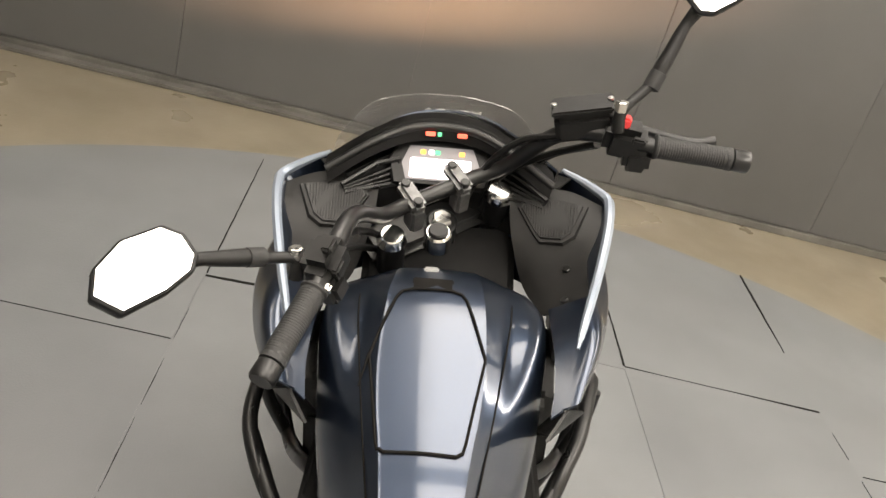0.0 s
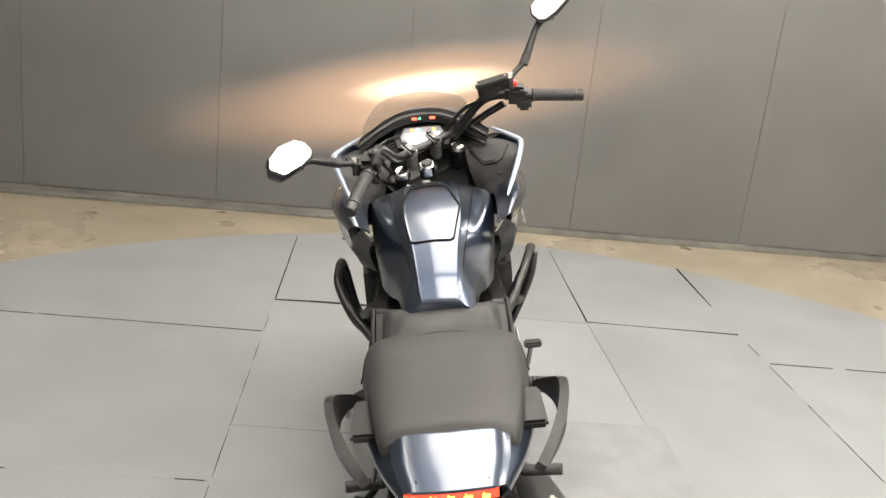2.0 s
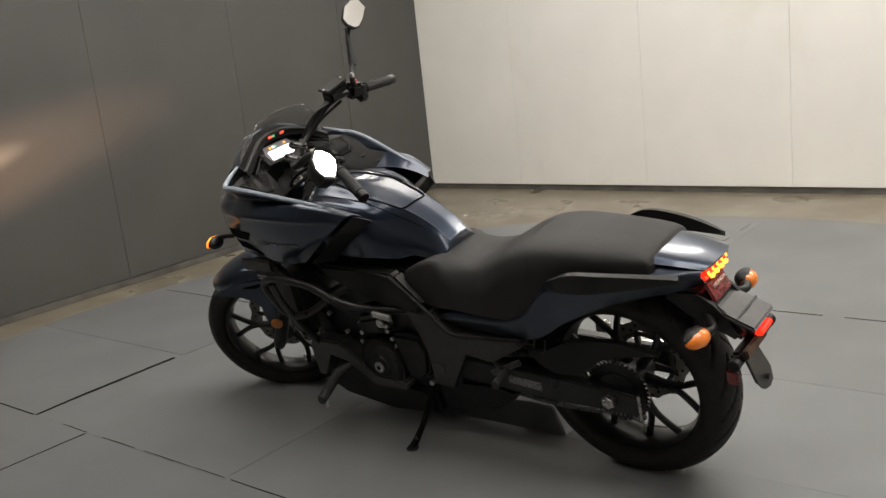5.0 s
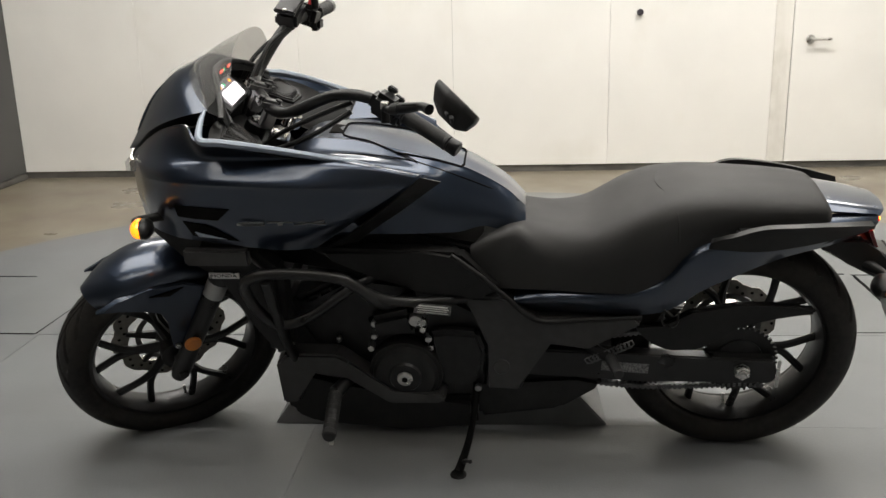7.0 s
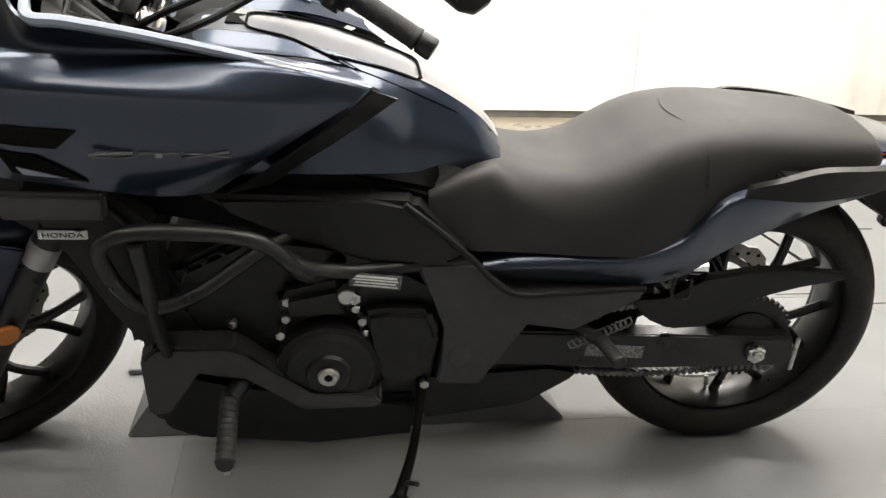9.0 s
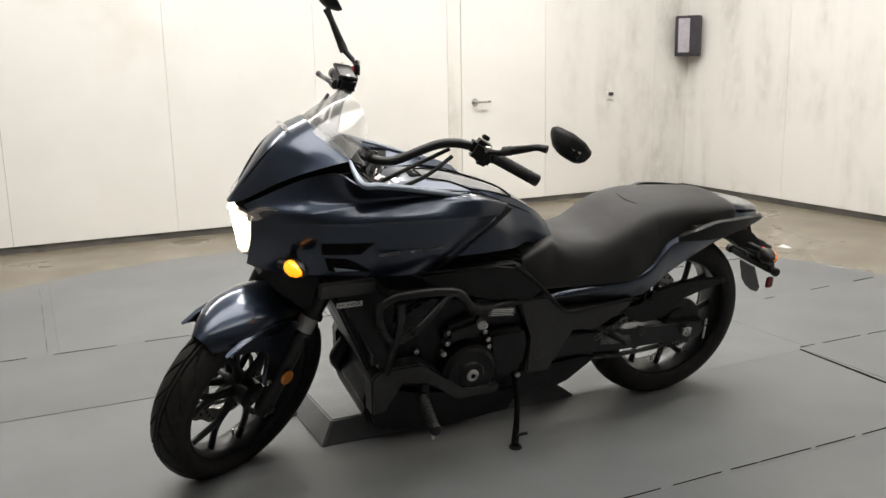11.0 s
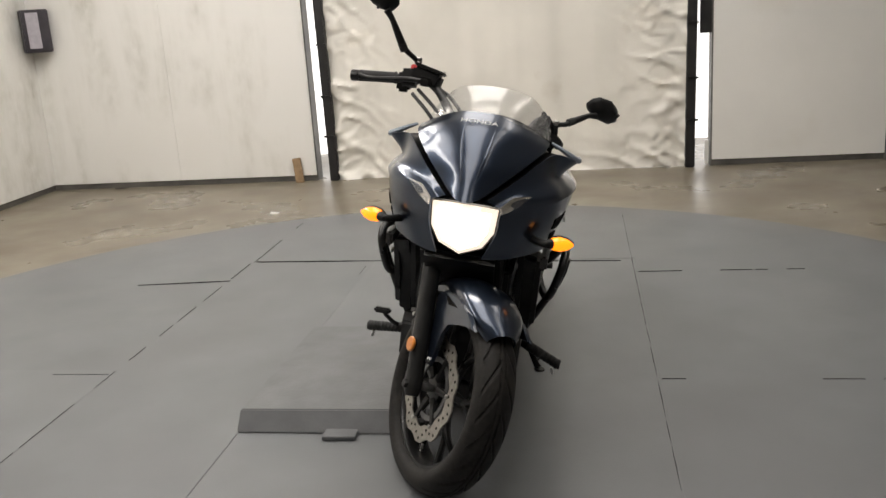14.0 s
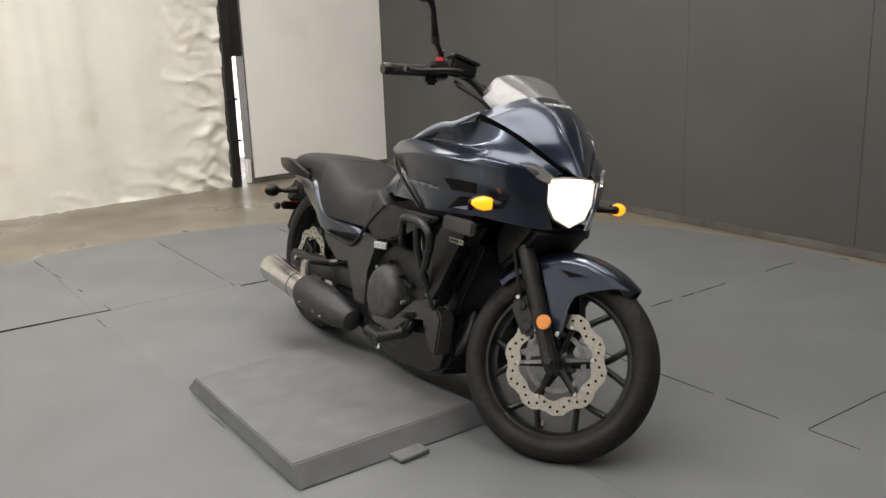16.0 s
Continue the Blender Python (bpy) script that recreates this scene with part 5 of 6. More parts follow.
part("screen", block((0.100, 0.034, 0.003), (0, -0.008, 0.0062), bevel=0.002), LCD, cluster, "bright white lcd screen", at=Matrix.Identity(4))
for x, mat in ((-0.030, ICON_ORANGE), (-0.016, LCD), (-0.006, ICON_GREEN), (0.034, ICON_ORANGE)):
    part("indicator", block((0.009, 0.008, 0.002), (x, 0.0195, 0.0065), bevel=0.001), mat, cluster, at=Matrix.Identity(4))
for x, mat in ((-0.030, ICON_RED), (-0.015, ICON_GREEN), (0.022, ICON_RED)):
    part("warning_lamp", block((0.016 if mat is not ICON_GREEN else 0.007, 0.004, 0.008), (x, 0.4685, 0.987), (30, 0, 0), 0.001), mat, hood)


# turn signals
def front_signal(s):
    c = Vector((0.258 * s, 0.622, 0.706))
    d = Vector((0.92 * s, -0.38, 0.0)).normalized()

    def pod(grow, ahead):
        bm = lathe([(-0.034, 0.010 + grow), (-0.020, 0.020 + grow), (0.0, 0.0235 + grow), (0.020, 0.018 + grow), (0.036, 0.006 + grow)], c + Vector((0, ahead, 0)), d, 18)
        for v in bm.verts:
            v.co.z = c.z + (v.co.z - c.z) * 0.85
            v.co.y = c.y + ahead + (v.co.y - c.y - ahead) * 0.8
        return bm

    sig = bike_part("turn_signal", pod(0.0015, -0.012), BLACK, "lit amber front turn signal in a black shell", angle=60)
    part("lens", pod(0.0, 0.0), AMBER_ON, sig, "lit amber lens", angle=60)
    part("stalk", tube([c - d * 0.026, c - d * 0.050 + Vector((0, 0.0, 0)), (0.165 * s, 0.575, 0.700)], [0.014, 0.010, 0.012], 3, 10), BLACK, sig)


both(front_signal)


def rear_signal(s):
    c = Vector((0.160 * s - 0.004, -0.985, 0.524))
    d = Vector((s, 0.25, 0.0)).normalized()
    bm = lathe([(-0.034, 0.012), (-0.024, 0.022), (-0.005, 0.0265), (0.018, 0.021), (0.034, 0.008), (0.037, 0.002)], c, d, 18)
    for v in bm.verts:
        v.co.z = c.z + (v.co.z - c.z) * 0.9
    sig = bike_part("turn_signal", bm, AMBER, "amber rear turn signal on a short stalk", angle=60)
    part("stalk", tube([c - d * 0.030, c - d * 0.062, (0.045 * s - 0.004, -0.955, 0.535)], [0.013, 0.010, 0.018], 3, 10), BLACK, sig)
    part("back", lathe([(-0.034, 0.013), (-0.024, 0.0225), (-0.005, 0.027), (0.018, 0.0215), (0.034, 0.009)], c + Vector((0, 0.006, 0)), d, 18), BLACK, sig)


both(rear_signal)

# tank
TANK = [(0.320, [(0, 0.818), (0.050, 0.815), (0.086, 0.800), (0.104, 0.756), (0.112, 0.690), (0.114, 0.620)]),
        (0.275, [(0, 0.841), (0.058, 0.838), (0.096, 0.822), (0.134, 0.800), (0.142, 0.715), (0.130, 0.630)]),
        (0.220, [(0, 0.844), (0.066, 0.841), (0.106, 0.822), (0.156, 0.810), (0.158, 0.725), (0.136, 0.635)]),
        (0.150, [(0, 0.836), (0.070, 0.833), (0.102, 0.816), (0.154, 0.806), (0.160, 0.728), (0.142, 0.640)]),
        (0.060, [(0, 0.814), (0.070, 0.811), (0.098, 0.797), (0.130, 0.782), (0.150, 0.724), (0.146, 0.642)]),
        (-0.010, [(0, 0.793), (0.064, 0.790), (0.084, 0.772), (0.104, 0.748), (0.130, 0.700), (0.136, 0.640)]),
        (-0.060, [(0, 0.774), (0.056, 0.771), (0.071, 0.752), (0.087, 0.724), (0.108, 0.684), (0.116, 0.634)]),
        (-0.110, [(0, 0.748), (0.050, 0.745), (0.063, 0.726), (0.077, 0.702), (0.094, 0.672), (0.098, 0.640)]),
        (-0.165, [(0, 0.711), (0.045, 0.708), (0.060, 0.692), (0.074, 0.672), (0.086, 0.650), (0.088, 0.620)]),
        (-0.206, [(0, 0.668), (0.040, 0.665), (0.056, 0.654), (0.070, 0.642), (0.080, 0.630), (0.082, 0.612)])]
TANK = [(y, [p[0], Vector(p[0]).lerp(Vector(p[1]), 0.93).to_tuple(), p[1], Vector(p[1]).lerp(Vector(p[2]), 0.2).to_tuple(), *p[2:]]) for y, p in TANK]
tank = bike_part("fuel_tank_cover", loft(TANK, 5, 4), BLUE, "dark blue metallic tank cover", angle=50)


def tank_z(x, y):
    """Height of the tank's top at a place near its middle line."""
    st = [(t[0], t[1]) for t in TANK]
    for (ya, a), (yb, b) in zip(st, st[1:]):
        if yb <= y <= ya:
            k = (ya - y) / (ya - yb)
            prof = [((1 - k) * p[0] + k * q[0], (1 - k) * p[1] + k * q[1]) for p, q in zip(a, b)]
            for p, q in zip(prof, prof[1:]):
                if p[0] <= abs(x) <= q[0]:
                    j = (abs(x) - p[0]) / (q[0] - p[0])
                    return p[1] + (q[1] - p[1]) * j
    return 0.8


LID = [(-0.044, -0.068), (0.044, -0.068), (0.052, -0.063), (0.055, -0.052), (0.077, 0.076), (0.050, 0.186), (0.043, 0.200), (0.030, 0.206), (-0.030, 0.206), (-0.043, 0.200), (-0.050, 0.186), (-0.077, 0.076), (-0.055, -0.052), (-0.052, -0.063)]
LID = [(x - 0.006, y) for x, y in LID]
lidline = [(x, y, tank_z(x, y) + 0.0025) for x, y in [Vector(a).lerp(Vector(b), k / 6).to_tuple() for a, b in zip(LID, LID[1:] + LID[:1]) for k in range(6)]]
part("lid_seam", tube([*lidline, lidline[0]], 0.0022, 1, 6), GAP, tank, "thin black seam of the tank lid")
for s in (1, -1):
    line = [(x * s, y, tank_z(x, y) + 0.002) for x, y in ((0.112, 0.25), (0.108, 0.17), (0.092, 0.05), (0.066, -0.10), (0.046, -0.19))]
    part("seam", tube(line, 0.0014, 5, 6), GAP, tank)
part("badge", block((0.022, 0.014, 0.005), (-0.010, 0.268, 0.8435), (-6, 0, 0), 0.002), SILVER_MARK, tank, "small silver badge plate")
part("lid_recess", prism([(0.205, 0.842), (0.238, 0.8465), (0.238, 0.838), (0.205, 0.832)], -0.036, 0.024, 0.002), GAP, tank, "dark finger recess before the lid")
for s in (1, -1):
    line = [(x * s - 0.006, y, tank_z(x, y) + 0.002) for x, y in ((0.077, 0.076), (0.086, 0.030))]
    part("notch", tube(line, [0.0022, 0.0008], 3, 6), GAP, tank)


def tank_side(s):
    """The dark strip behind the fairing and the black covers below the tank."""
    strip = [[(0.180, 0.016, 0.790), (0.152, -0.024, 0.768)], [(0.210, 0.066, 0.752), (0.164, 0.022, 0.738)], [(0.210, 0.120, 0.710), (0.168, 0.072, 0.702)],
             [(0.208, 0.175, 0.668), (0.166, 0.120, 0.668)], [(0.206, 0.226, 0.636), (0.160, 0.166, 0.630)]]
    bm = bmesh.new()
    add_grid(bm, surface([mirrored(r, s) for r in strip], 4, 2), 0.004 * s)
    bike_part("tank_trim", bm, BLACK, "black trim strip between fairing and tank")
    bm = prism([(0.30, 0.618), (0.02, 0.608), (-0.062, 0.604), (-0.160, 0.508), (-0.10, 0.478), (0.02, 0.490), (0.14, 0.540), (0.24, 0.585)], 0.120 * s, 0.168 * s, 0.010, 0.06)
    bike_part("side_cover", bm, BLACK, "black plastic cover below the tank", angle=25)
    bm = prism([(-0.055, 0.492), (-0.160, 0.490), (-0.232, 0.428), (-0.466, 0.438), (-0.478, 0.418), (-0.352, 0.346), (-0.262, 0.372), (-0.190, 0.228), (-0.108, 0.232), (-0.120, 0.360)], 0.115 * s, 0.158 * s, 0.006, 0.04)
    c = bike_part("frame_cover", bm, COVER, "black angular frame cover", angle=25)
    part("cover_bolt", rod((0.150 * s, -0.150, 0.300), (0.160 * s, -0.150, 0.300), 0.022, sides=20), COVER, c)
    part("edge_strip", tube(mirrored([(0.165, -0.040, 0.598), (0.168, -0.100, 0.552), (0.165, -0.155, 0.500), (0.163, -0.230, 0.432), (0.158, -0.330, 0.430), (0.150, -0.470, 0.432)], s), 0.006, 4, 8), GREY_PLASTIC, c)


both(tank_side)

# seat and tail
SEAT = [(-0.082, [(0, 0.585), (0.060, 0.590), (0.105, 0.598), (0.134, 0.596), (0.140, 0.525)]),
        (-0.115, [(0, 0.605), (0.055, 0.607), (0.102, 0.616), (0.136, 0.612), (0.144, 0.512)]),
        (-0.150, [(0, 0.630), (0.050, 0.630), (0.096, 0.634), (0.134, 0.622), (0.145, 0.506)]),
        (-0.188, [(0, 0.646), (0.046, 0.646), (0.084, 0.642), (0.124, 0.622), (0.146, 0.504)]),
        (-0.222, [(0, 0.642), (0.052, 0.640), (0.096, 0.630), (0.132, 0.596), (0.148, 0.504)]),
        (-0.280, [(0, 0.631), (0.066, 0.630), (0.112, 0.617), (0.144, 0.572), (0.152, 0.503)]),
        (-0.345, [(0, 0.637), (0.080, 0.635), (0.130, 0.619), (0.157, 0.568), (0.160, 0.503)]),
        (-0.400, [(0, 0.662), (0.090, 0.660), (0.142, 0.642), (0.166, 0.586), (0.164, 0.503)]),
        (-0.450, [(0, 0.690), (0.092, 0.687), (0.146, 0.668), (0.168, 0.604), (0.164, 0.505)]),
        (-0.510, [(0, 0.711), (0.090, 0.708), (0.140, 0.689), (0.162, 0.628), (0.158, 0.522)]),
        (-0.600, [(0, 0.720), (0.086, 0.717), (0.132, 0.700), (0.148, 0.656), (0.144, 0.612)]),
        (-0.760, [(0, 0.714), (0.076, 0.711), (0.118, 0.695), (0.130, 0.666), (0.122, 0.622)]),
        (-0.845, [(0, 0.705), (0.070, 0.700), (0.108, 0.686), (0.115, 0.660), (0.108, 0.630)]),
        (-0.868, [(0, 0.685), (0.064, 0.682), (0.098, 0.672), (0.104, 0.655), (0.100, 0.635)])]
seat = bike_part("seat", loft(SEAT, 5, 5), VINYL, "black vinyl stepped dual seat", angle=60)
seamline = [(x, -0.500 - 0.03 * abs(x) / 0.13, z) for x, z in ((-0.163, 0.630), (-0.141, 0.688), (-0.090, 0.707), (0, 0.7095), (0.090, 0.707), (0.141, 0.688), (0.163, 0.630))]
part("seat_seam", tube(seamline, 0.002, 4, 6), VINYL, seat)


def tail_side(s):
    rows = []
    for y, top, bot, x in ((-0.180, 0.490, 0.446, 0.142), (-0.232, 0.504, 0.440, 0.150), (-0.330, 0.512, 0.437, 0.156), (-0.431, 0.519, 0.435, 0.161), (-0.510, 0.549, 0.442, 0.162), (-0.562, 0.606, 0.468, 0.160),
                           (-0.610, 0.630, 0.500, 0.154), (-0.760, 0.648, 0.566, 0.138), (-0.880, 0.664, 0.590, 0.112), (-0.975, 0.668, 0.612, 0.078)):
        rows.append(mirrored([(x - 0.026, y, top), (x - 0.004, y, top - 0.014), (x + 0.005, y, top - 0.026), (x - 0.004, y, (top + bot) / 2 - 0.01), (x - 0.020, y, bot)], s))
    bm = bmesh.new()
    add_grid(bm, surface(rows, 4, 4), -0.004 * s)
    bike_part("tail_panel", bm, BLUE, "dark blue tail side panel", angle=60)
    blade = [[(x, y, hi), (x - 0.006, y, lo)] for x, y, hi, lo in ((0.164, -0.606, 0.640, 0.622), (0.186, -0.645, 0.662, 0.628), (0.196, -0.700, 0.684, 0.630), (0.187, -0.775, 0.684, 0.637),
                                                                  (0.166, -0.850, 0.678, 0.645), (0.145, -0.905, 0.671, 0.651), (0.128, -0.942, 0.666, 0.656))]
    bm = bmesh.new()
    add_grid(bm, surface([mirrored(r, s) for r in blade], 5, 2), 0.016 * s)
    bike_part("grab_rail", bm, BLACK, "black passenger grab rail", angle=50)
    bike_part("grab_rail_mount", block((0.05, 0.12, 0.016), (0.142 * s, -0.72, 0.643), (4, 0, 0), 0.005), BLACK)


both(tail_side)
TOP = [[(0, -0.862, 0.688), (0.070, -0.862, 0.686), (0.096, -0.862, 0.674)], [(0, -0.925, 0.678), (0.064, -0.925, 0.676), (0.089, -0.925, 0.667)], [(0, -0.998, 0.664), (0.054, -0.992, 0.662), (0.075, -0.980, 0.656)]]
bm = bmesh.new()
add_grid(bm, surface(whole(TOP), 4, 4), -0.006)
bike_part("tail_cowl", bm, BLUE, "dark blue tail cowl above the tail light", angle=60)
bm = block((0.140, 0.05, 0.033), (-0.004, -0.959, 0.635), (-18, 0, 0), 0.010)
tail_lamp = bike_part("tail_light", bm, RED_ON, "lit red tail light with bright led rows")
for row in (0, 1):
    for k in range(5 - row):
        x = -0.056 + 0.026 * k + 0.013 * row
        part("led", block((0.017, 0.006, 0.011), (x, -0.982 - 0.004 * row, 0.641 - 0.012 * row), (-18, 0, 24 - 48 * row), 0.003), LED_ON, tail_lamp)
bm = prism([(-0.88, 0.60), (-0.962, 0.600), (-0.985, 0.560), (-1.035, 0.535), (-1.060, 0.490), (-1.040, 0.470), (-0.985, 0.505), (-0.93, 0.545), (-0.86, 0.570)], -0.076, 0.048, 0.010)
rear_fender = bike_part("rear_fender", bm, BLACK, "black rear mudguard below the tail light", angle=25)
part("lamp_housing", block((0.100, 0.008, 0.054), (-0.012, -0.982, 0.588), (-24, 0, 0), 0.004), RED_LENS, rear_fender, "dark red glossy panel with white lettering")
part("shelf", block((0.126, 0.100, 0.014), (-0.012, -1.040, 0.527), (24, 0, 0), 0.005), COVER, rear_fender)
part("shelf_rib", block((0.128, 0.006, 0.004), (-0.012, -1.046, 0.5335), (24, 0, 0), 0.0015), BLACK, rear_fender)
writing("HONDA", 0.0120, WHITE_MARK, rear_fender, pose(-0.010, -0.9862, 0.600, 66, 0, 0), stretch=1.5)
bm = block((0.190, 0.030, 0.034), (-0.010, -1.085, 0.420), (-12, 0, 0), 0.008)
plate_holder = bike_part("plate_holder", bm, BLACK, "scuffed dark number plate bracket without a plate")
part("arm", tube([(-0.006, -1.03, 0.50), (-0.006, -1.07, 0.46), (-0.006, -1.085, 0.43)], [0.018, 0.018, 0.018], 3, 10), BLACK, plate_holder)
part("worn_bar", block((0.120, 0.010, 0.026), (-0.03, -1.102, 0.428), (-12, 0, 0), 0.003), shader("rusty_bracket", (0.10, 0.06, 0.04), 0.6, metal=0.4, grain=0.4, scale=60), plate_holder, "rust-brown bracket bar")
part("plate_lamp", block((0.070, 0.020, 0.016), (0.004, -1.112, 0.454), (-12, 0, 0), 0.004), RED_ON, plate_holder, "small lit red lamp")
for x in (-0.108, 0.095):
    part("knob", rod((x, -1.085, 0.415), (x + (0.02 if x > 0 else -0.02), -1.085, 0.415), 0.015, sides=18), BLACK, plate_holder)
part("side_reflector", block((0.012, 0.030, 0.040), (-0.112, -1.075, 0.376), (0, 0, 0), 0.005), RED_LENS, plate_holder, "red side reflector")
flap = bmesh.new()
rings = [[flap.verts.new((x, -1.066 - 0.044 * v - d, 0.402 - 0.106 * v)) for x, v in ((-0.037, 0), (0.032, 0), (0.040, 0.72), (0.024, 0.94), (-0.003, 1.0), (-0.030, 0.94), (-0.045, 0.72))] for d in (0, 0.007)]
flap.faces.new(rings[0])
flap.faces.new(list(reversed(rings[1])))
for k in range(7):
    flap.faces.new((rings[0][k], rings[0][(k + 1) % 7], rings[1][(k + 1) % 7], rings[1][k]))
part("mud_flap", flap, COVER, plate_holder, angle=20)
part("flap_bolt", rod((-0.003, -1.108, 0.325), (-0.003, -1.118, 0.323), 0.008, sides=10), RUBBER, plate_holder)
plate_holder.location = (-0.016, 0.030, 0.034)

# engine
bm = prism([(0.372, 0.350), (0.385, 0.250), (0.360, 0.168), (0.230, 0.148), (-0.080, 0.120), (-0.125, 0.235), (-0.115, 0.430), (0.02, 0.505), (0.20, 0.53), (0.33, 0.46)], -0.125, 0.125, 0.018)
engine = bike_part("engine", bm, ENGINE, "black parallel twin engine", angle=25)
# crankcase cover, left
bm = lathe([(0, 0.088), (0.030, 0.086), (0.046, 0.078), (0.052, 0.070), (0.052, 0.040), (0.058, 0.036), (0.058, 0.0)], (-0.125, 0.079, 0.280), (-1, 0, 0), 36)
cover = part("left_cover", bm, ENGINE, engine, "round ribbed black crankcase cover", angle=25)
part("cover_plug", rod((-0.182, 0.079, 0.280), (-0.190, 0.079, 0.280), 0.019, sides=20), STEEL, cover)
part("plug_socket", rod((-0.189, 0.079, 0.280), (-0.1915, 0.079, 0.280), 0.008, sides=6), GAP, cover)
part("band", lathe([(0.0, 0.080), (0.001, 0.089), (0.018, 0.088), (0.019, 0.078)], (-0.150, 0.079, 0.280), (-1, 0, 0), 36), GREY_PLASTIC, cover)
for k, (y, z) in enumerate(((0.152, 0.275), (0.160, 0.345), (0.018, 0.348), (0.022, 0.372), (0.150, 0.378), (0.148, 0.412), (0.036, 0.418), (0.034, 0.398), (0.030, 0.212), (0.118, 0.206))):
    part("bolt", rod((-0.130, y, z), (-0.158, y, z), 0.0085 if k != 6 else 0.012, sides=6), STEEL if k != 9 else SATIN, engine)
part("plug_cap", rod((-0.14, 0.050, 0.427), (-0.166, 0.050, 0.427), 0.015, sides=18), STEEL, engine, "bright round filler plug")
part("sprocket_cover", prism([(0.028, 0.392), (-0.020, 0.400), (-0.098, 0.394), (-0.118, 0.340), (-0.104, 0.262), (-0.060, 0.228), (-0.005, 0.236), (-0.012, 0.300), (0.010, 0.352)], -0.125, -0.158, 0.010, 0.08), ENGINE, engine, angle=25)
part("upper_case", prism([(0.170, 0.43), (0.05, 0.46), (0.03, 0.385), (0.165, 0.375)], -0.115, -0.165, 0.014, 0.15), ENGINE, engine, angle=25)
# cylinder block, leaning forward
bm = block((0.230, 0.20, 0.15), (0, 0.250, 0.420), (-28, 0, 0), 0.012)
part("cylinder_block", bm, ENGINE, engine)
for k in range(5):
    part("fin", block((0.250, 0.012, 0.155), (0, 0.185 + 0.032 * k, 0.440 - 0.016 * k), (-28, 0, 0), 0.003), ENGINE, engine)
bm = block((0.270, 0.09, 0.170), (0, 0.345, 0.375), (-28, 0, 0), 0.016)
part("cylinder_head", bm, ENGINE, engine)
for s in (1, -1):
    for dy, dz in ((0.30, 0.42), (0.355, 0.34), (0.24, 0.36)):
        part("bolt", rod((0.13 * s, dy, dz), (0.145 * s, dy, dz), 0.008, sides=6), STEEL, engine)
# right cover
bm = lathe([(0, 0.098), (0.030, 0.096), (0.050, 0.084), (0.060, 0.060), (0.062, 0.0)], (0.120, 0.000, 0.300), (1, 0, 0), 36)
for v in bm.verts:
    v.co.z = 0.30 + (v.co.z - 0.30) * 1.12
rc = part("right_cover", bm, shader("grey_clutch_cover", (0.06, 0.06, 0.06), 0.5, metal=0.4, grain=0.3, scale=40), engine, "dull grey round clutch cover")
for k in range(8):
    a = 2 * math.pi * k / 8
    part("bolt", rod((0.13, 0.106 * math.cos(a), 0.30 + 0.118 * math.sin(a)), (0.150, 0.106 * math.cos(a), 0.30 + 0.118 * math.sin(a)), 0.007, sides=6), STEEL if k % 3 == 0 else SATIN, rc)
for k in range(4):
    part("rib", block((0.02, 0.05, 0.016), (0.138, 0.125 + 0.010 * k, 0.365 - 0.045 * k), (-20, 0, 0), 0.005), ENGINE, rc)


def peg_mesh(a, b):
    """Rubber peg with rings, a little thicker towards its end."""
    a, b = Vector(a), Vector(b)
    n, prof = (b - a).length, [(0, 0.010)]
    for k in range(9):
        t = 0.004 + (n - 0.008) * k / 9
        prof += [(t, 0.0145), (t + 0.002, 0.0165), (t + n / 9 - 0.005, 0.0165)]
    return lathe([*prof, (n - 0.003, 0.0175), (n, 0.015)], a, (b - a).normalized(), 14)


def tuck(p):
    """The bar closes in towards its rear foot on the exhaust side."""
    x, y, z = p
    return x - 0.045 * min(1.0, max(0.0, (0.36 - y) / 0.2)), y, z


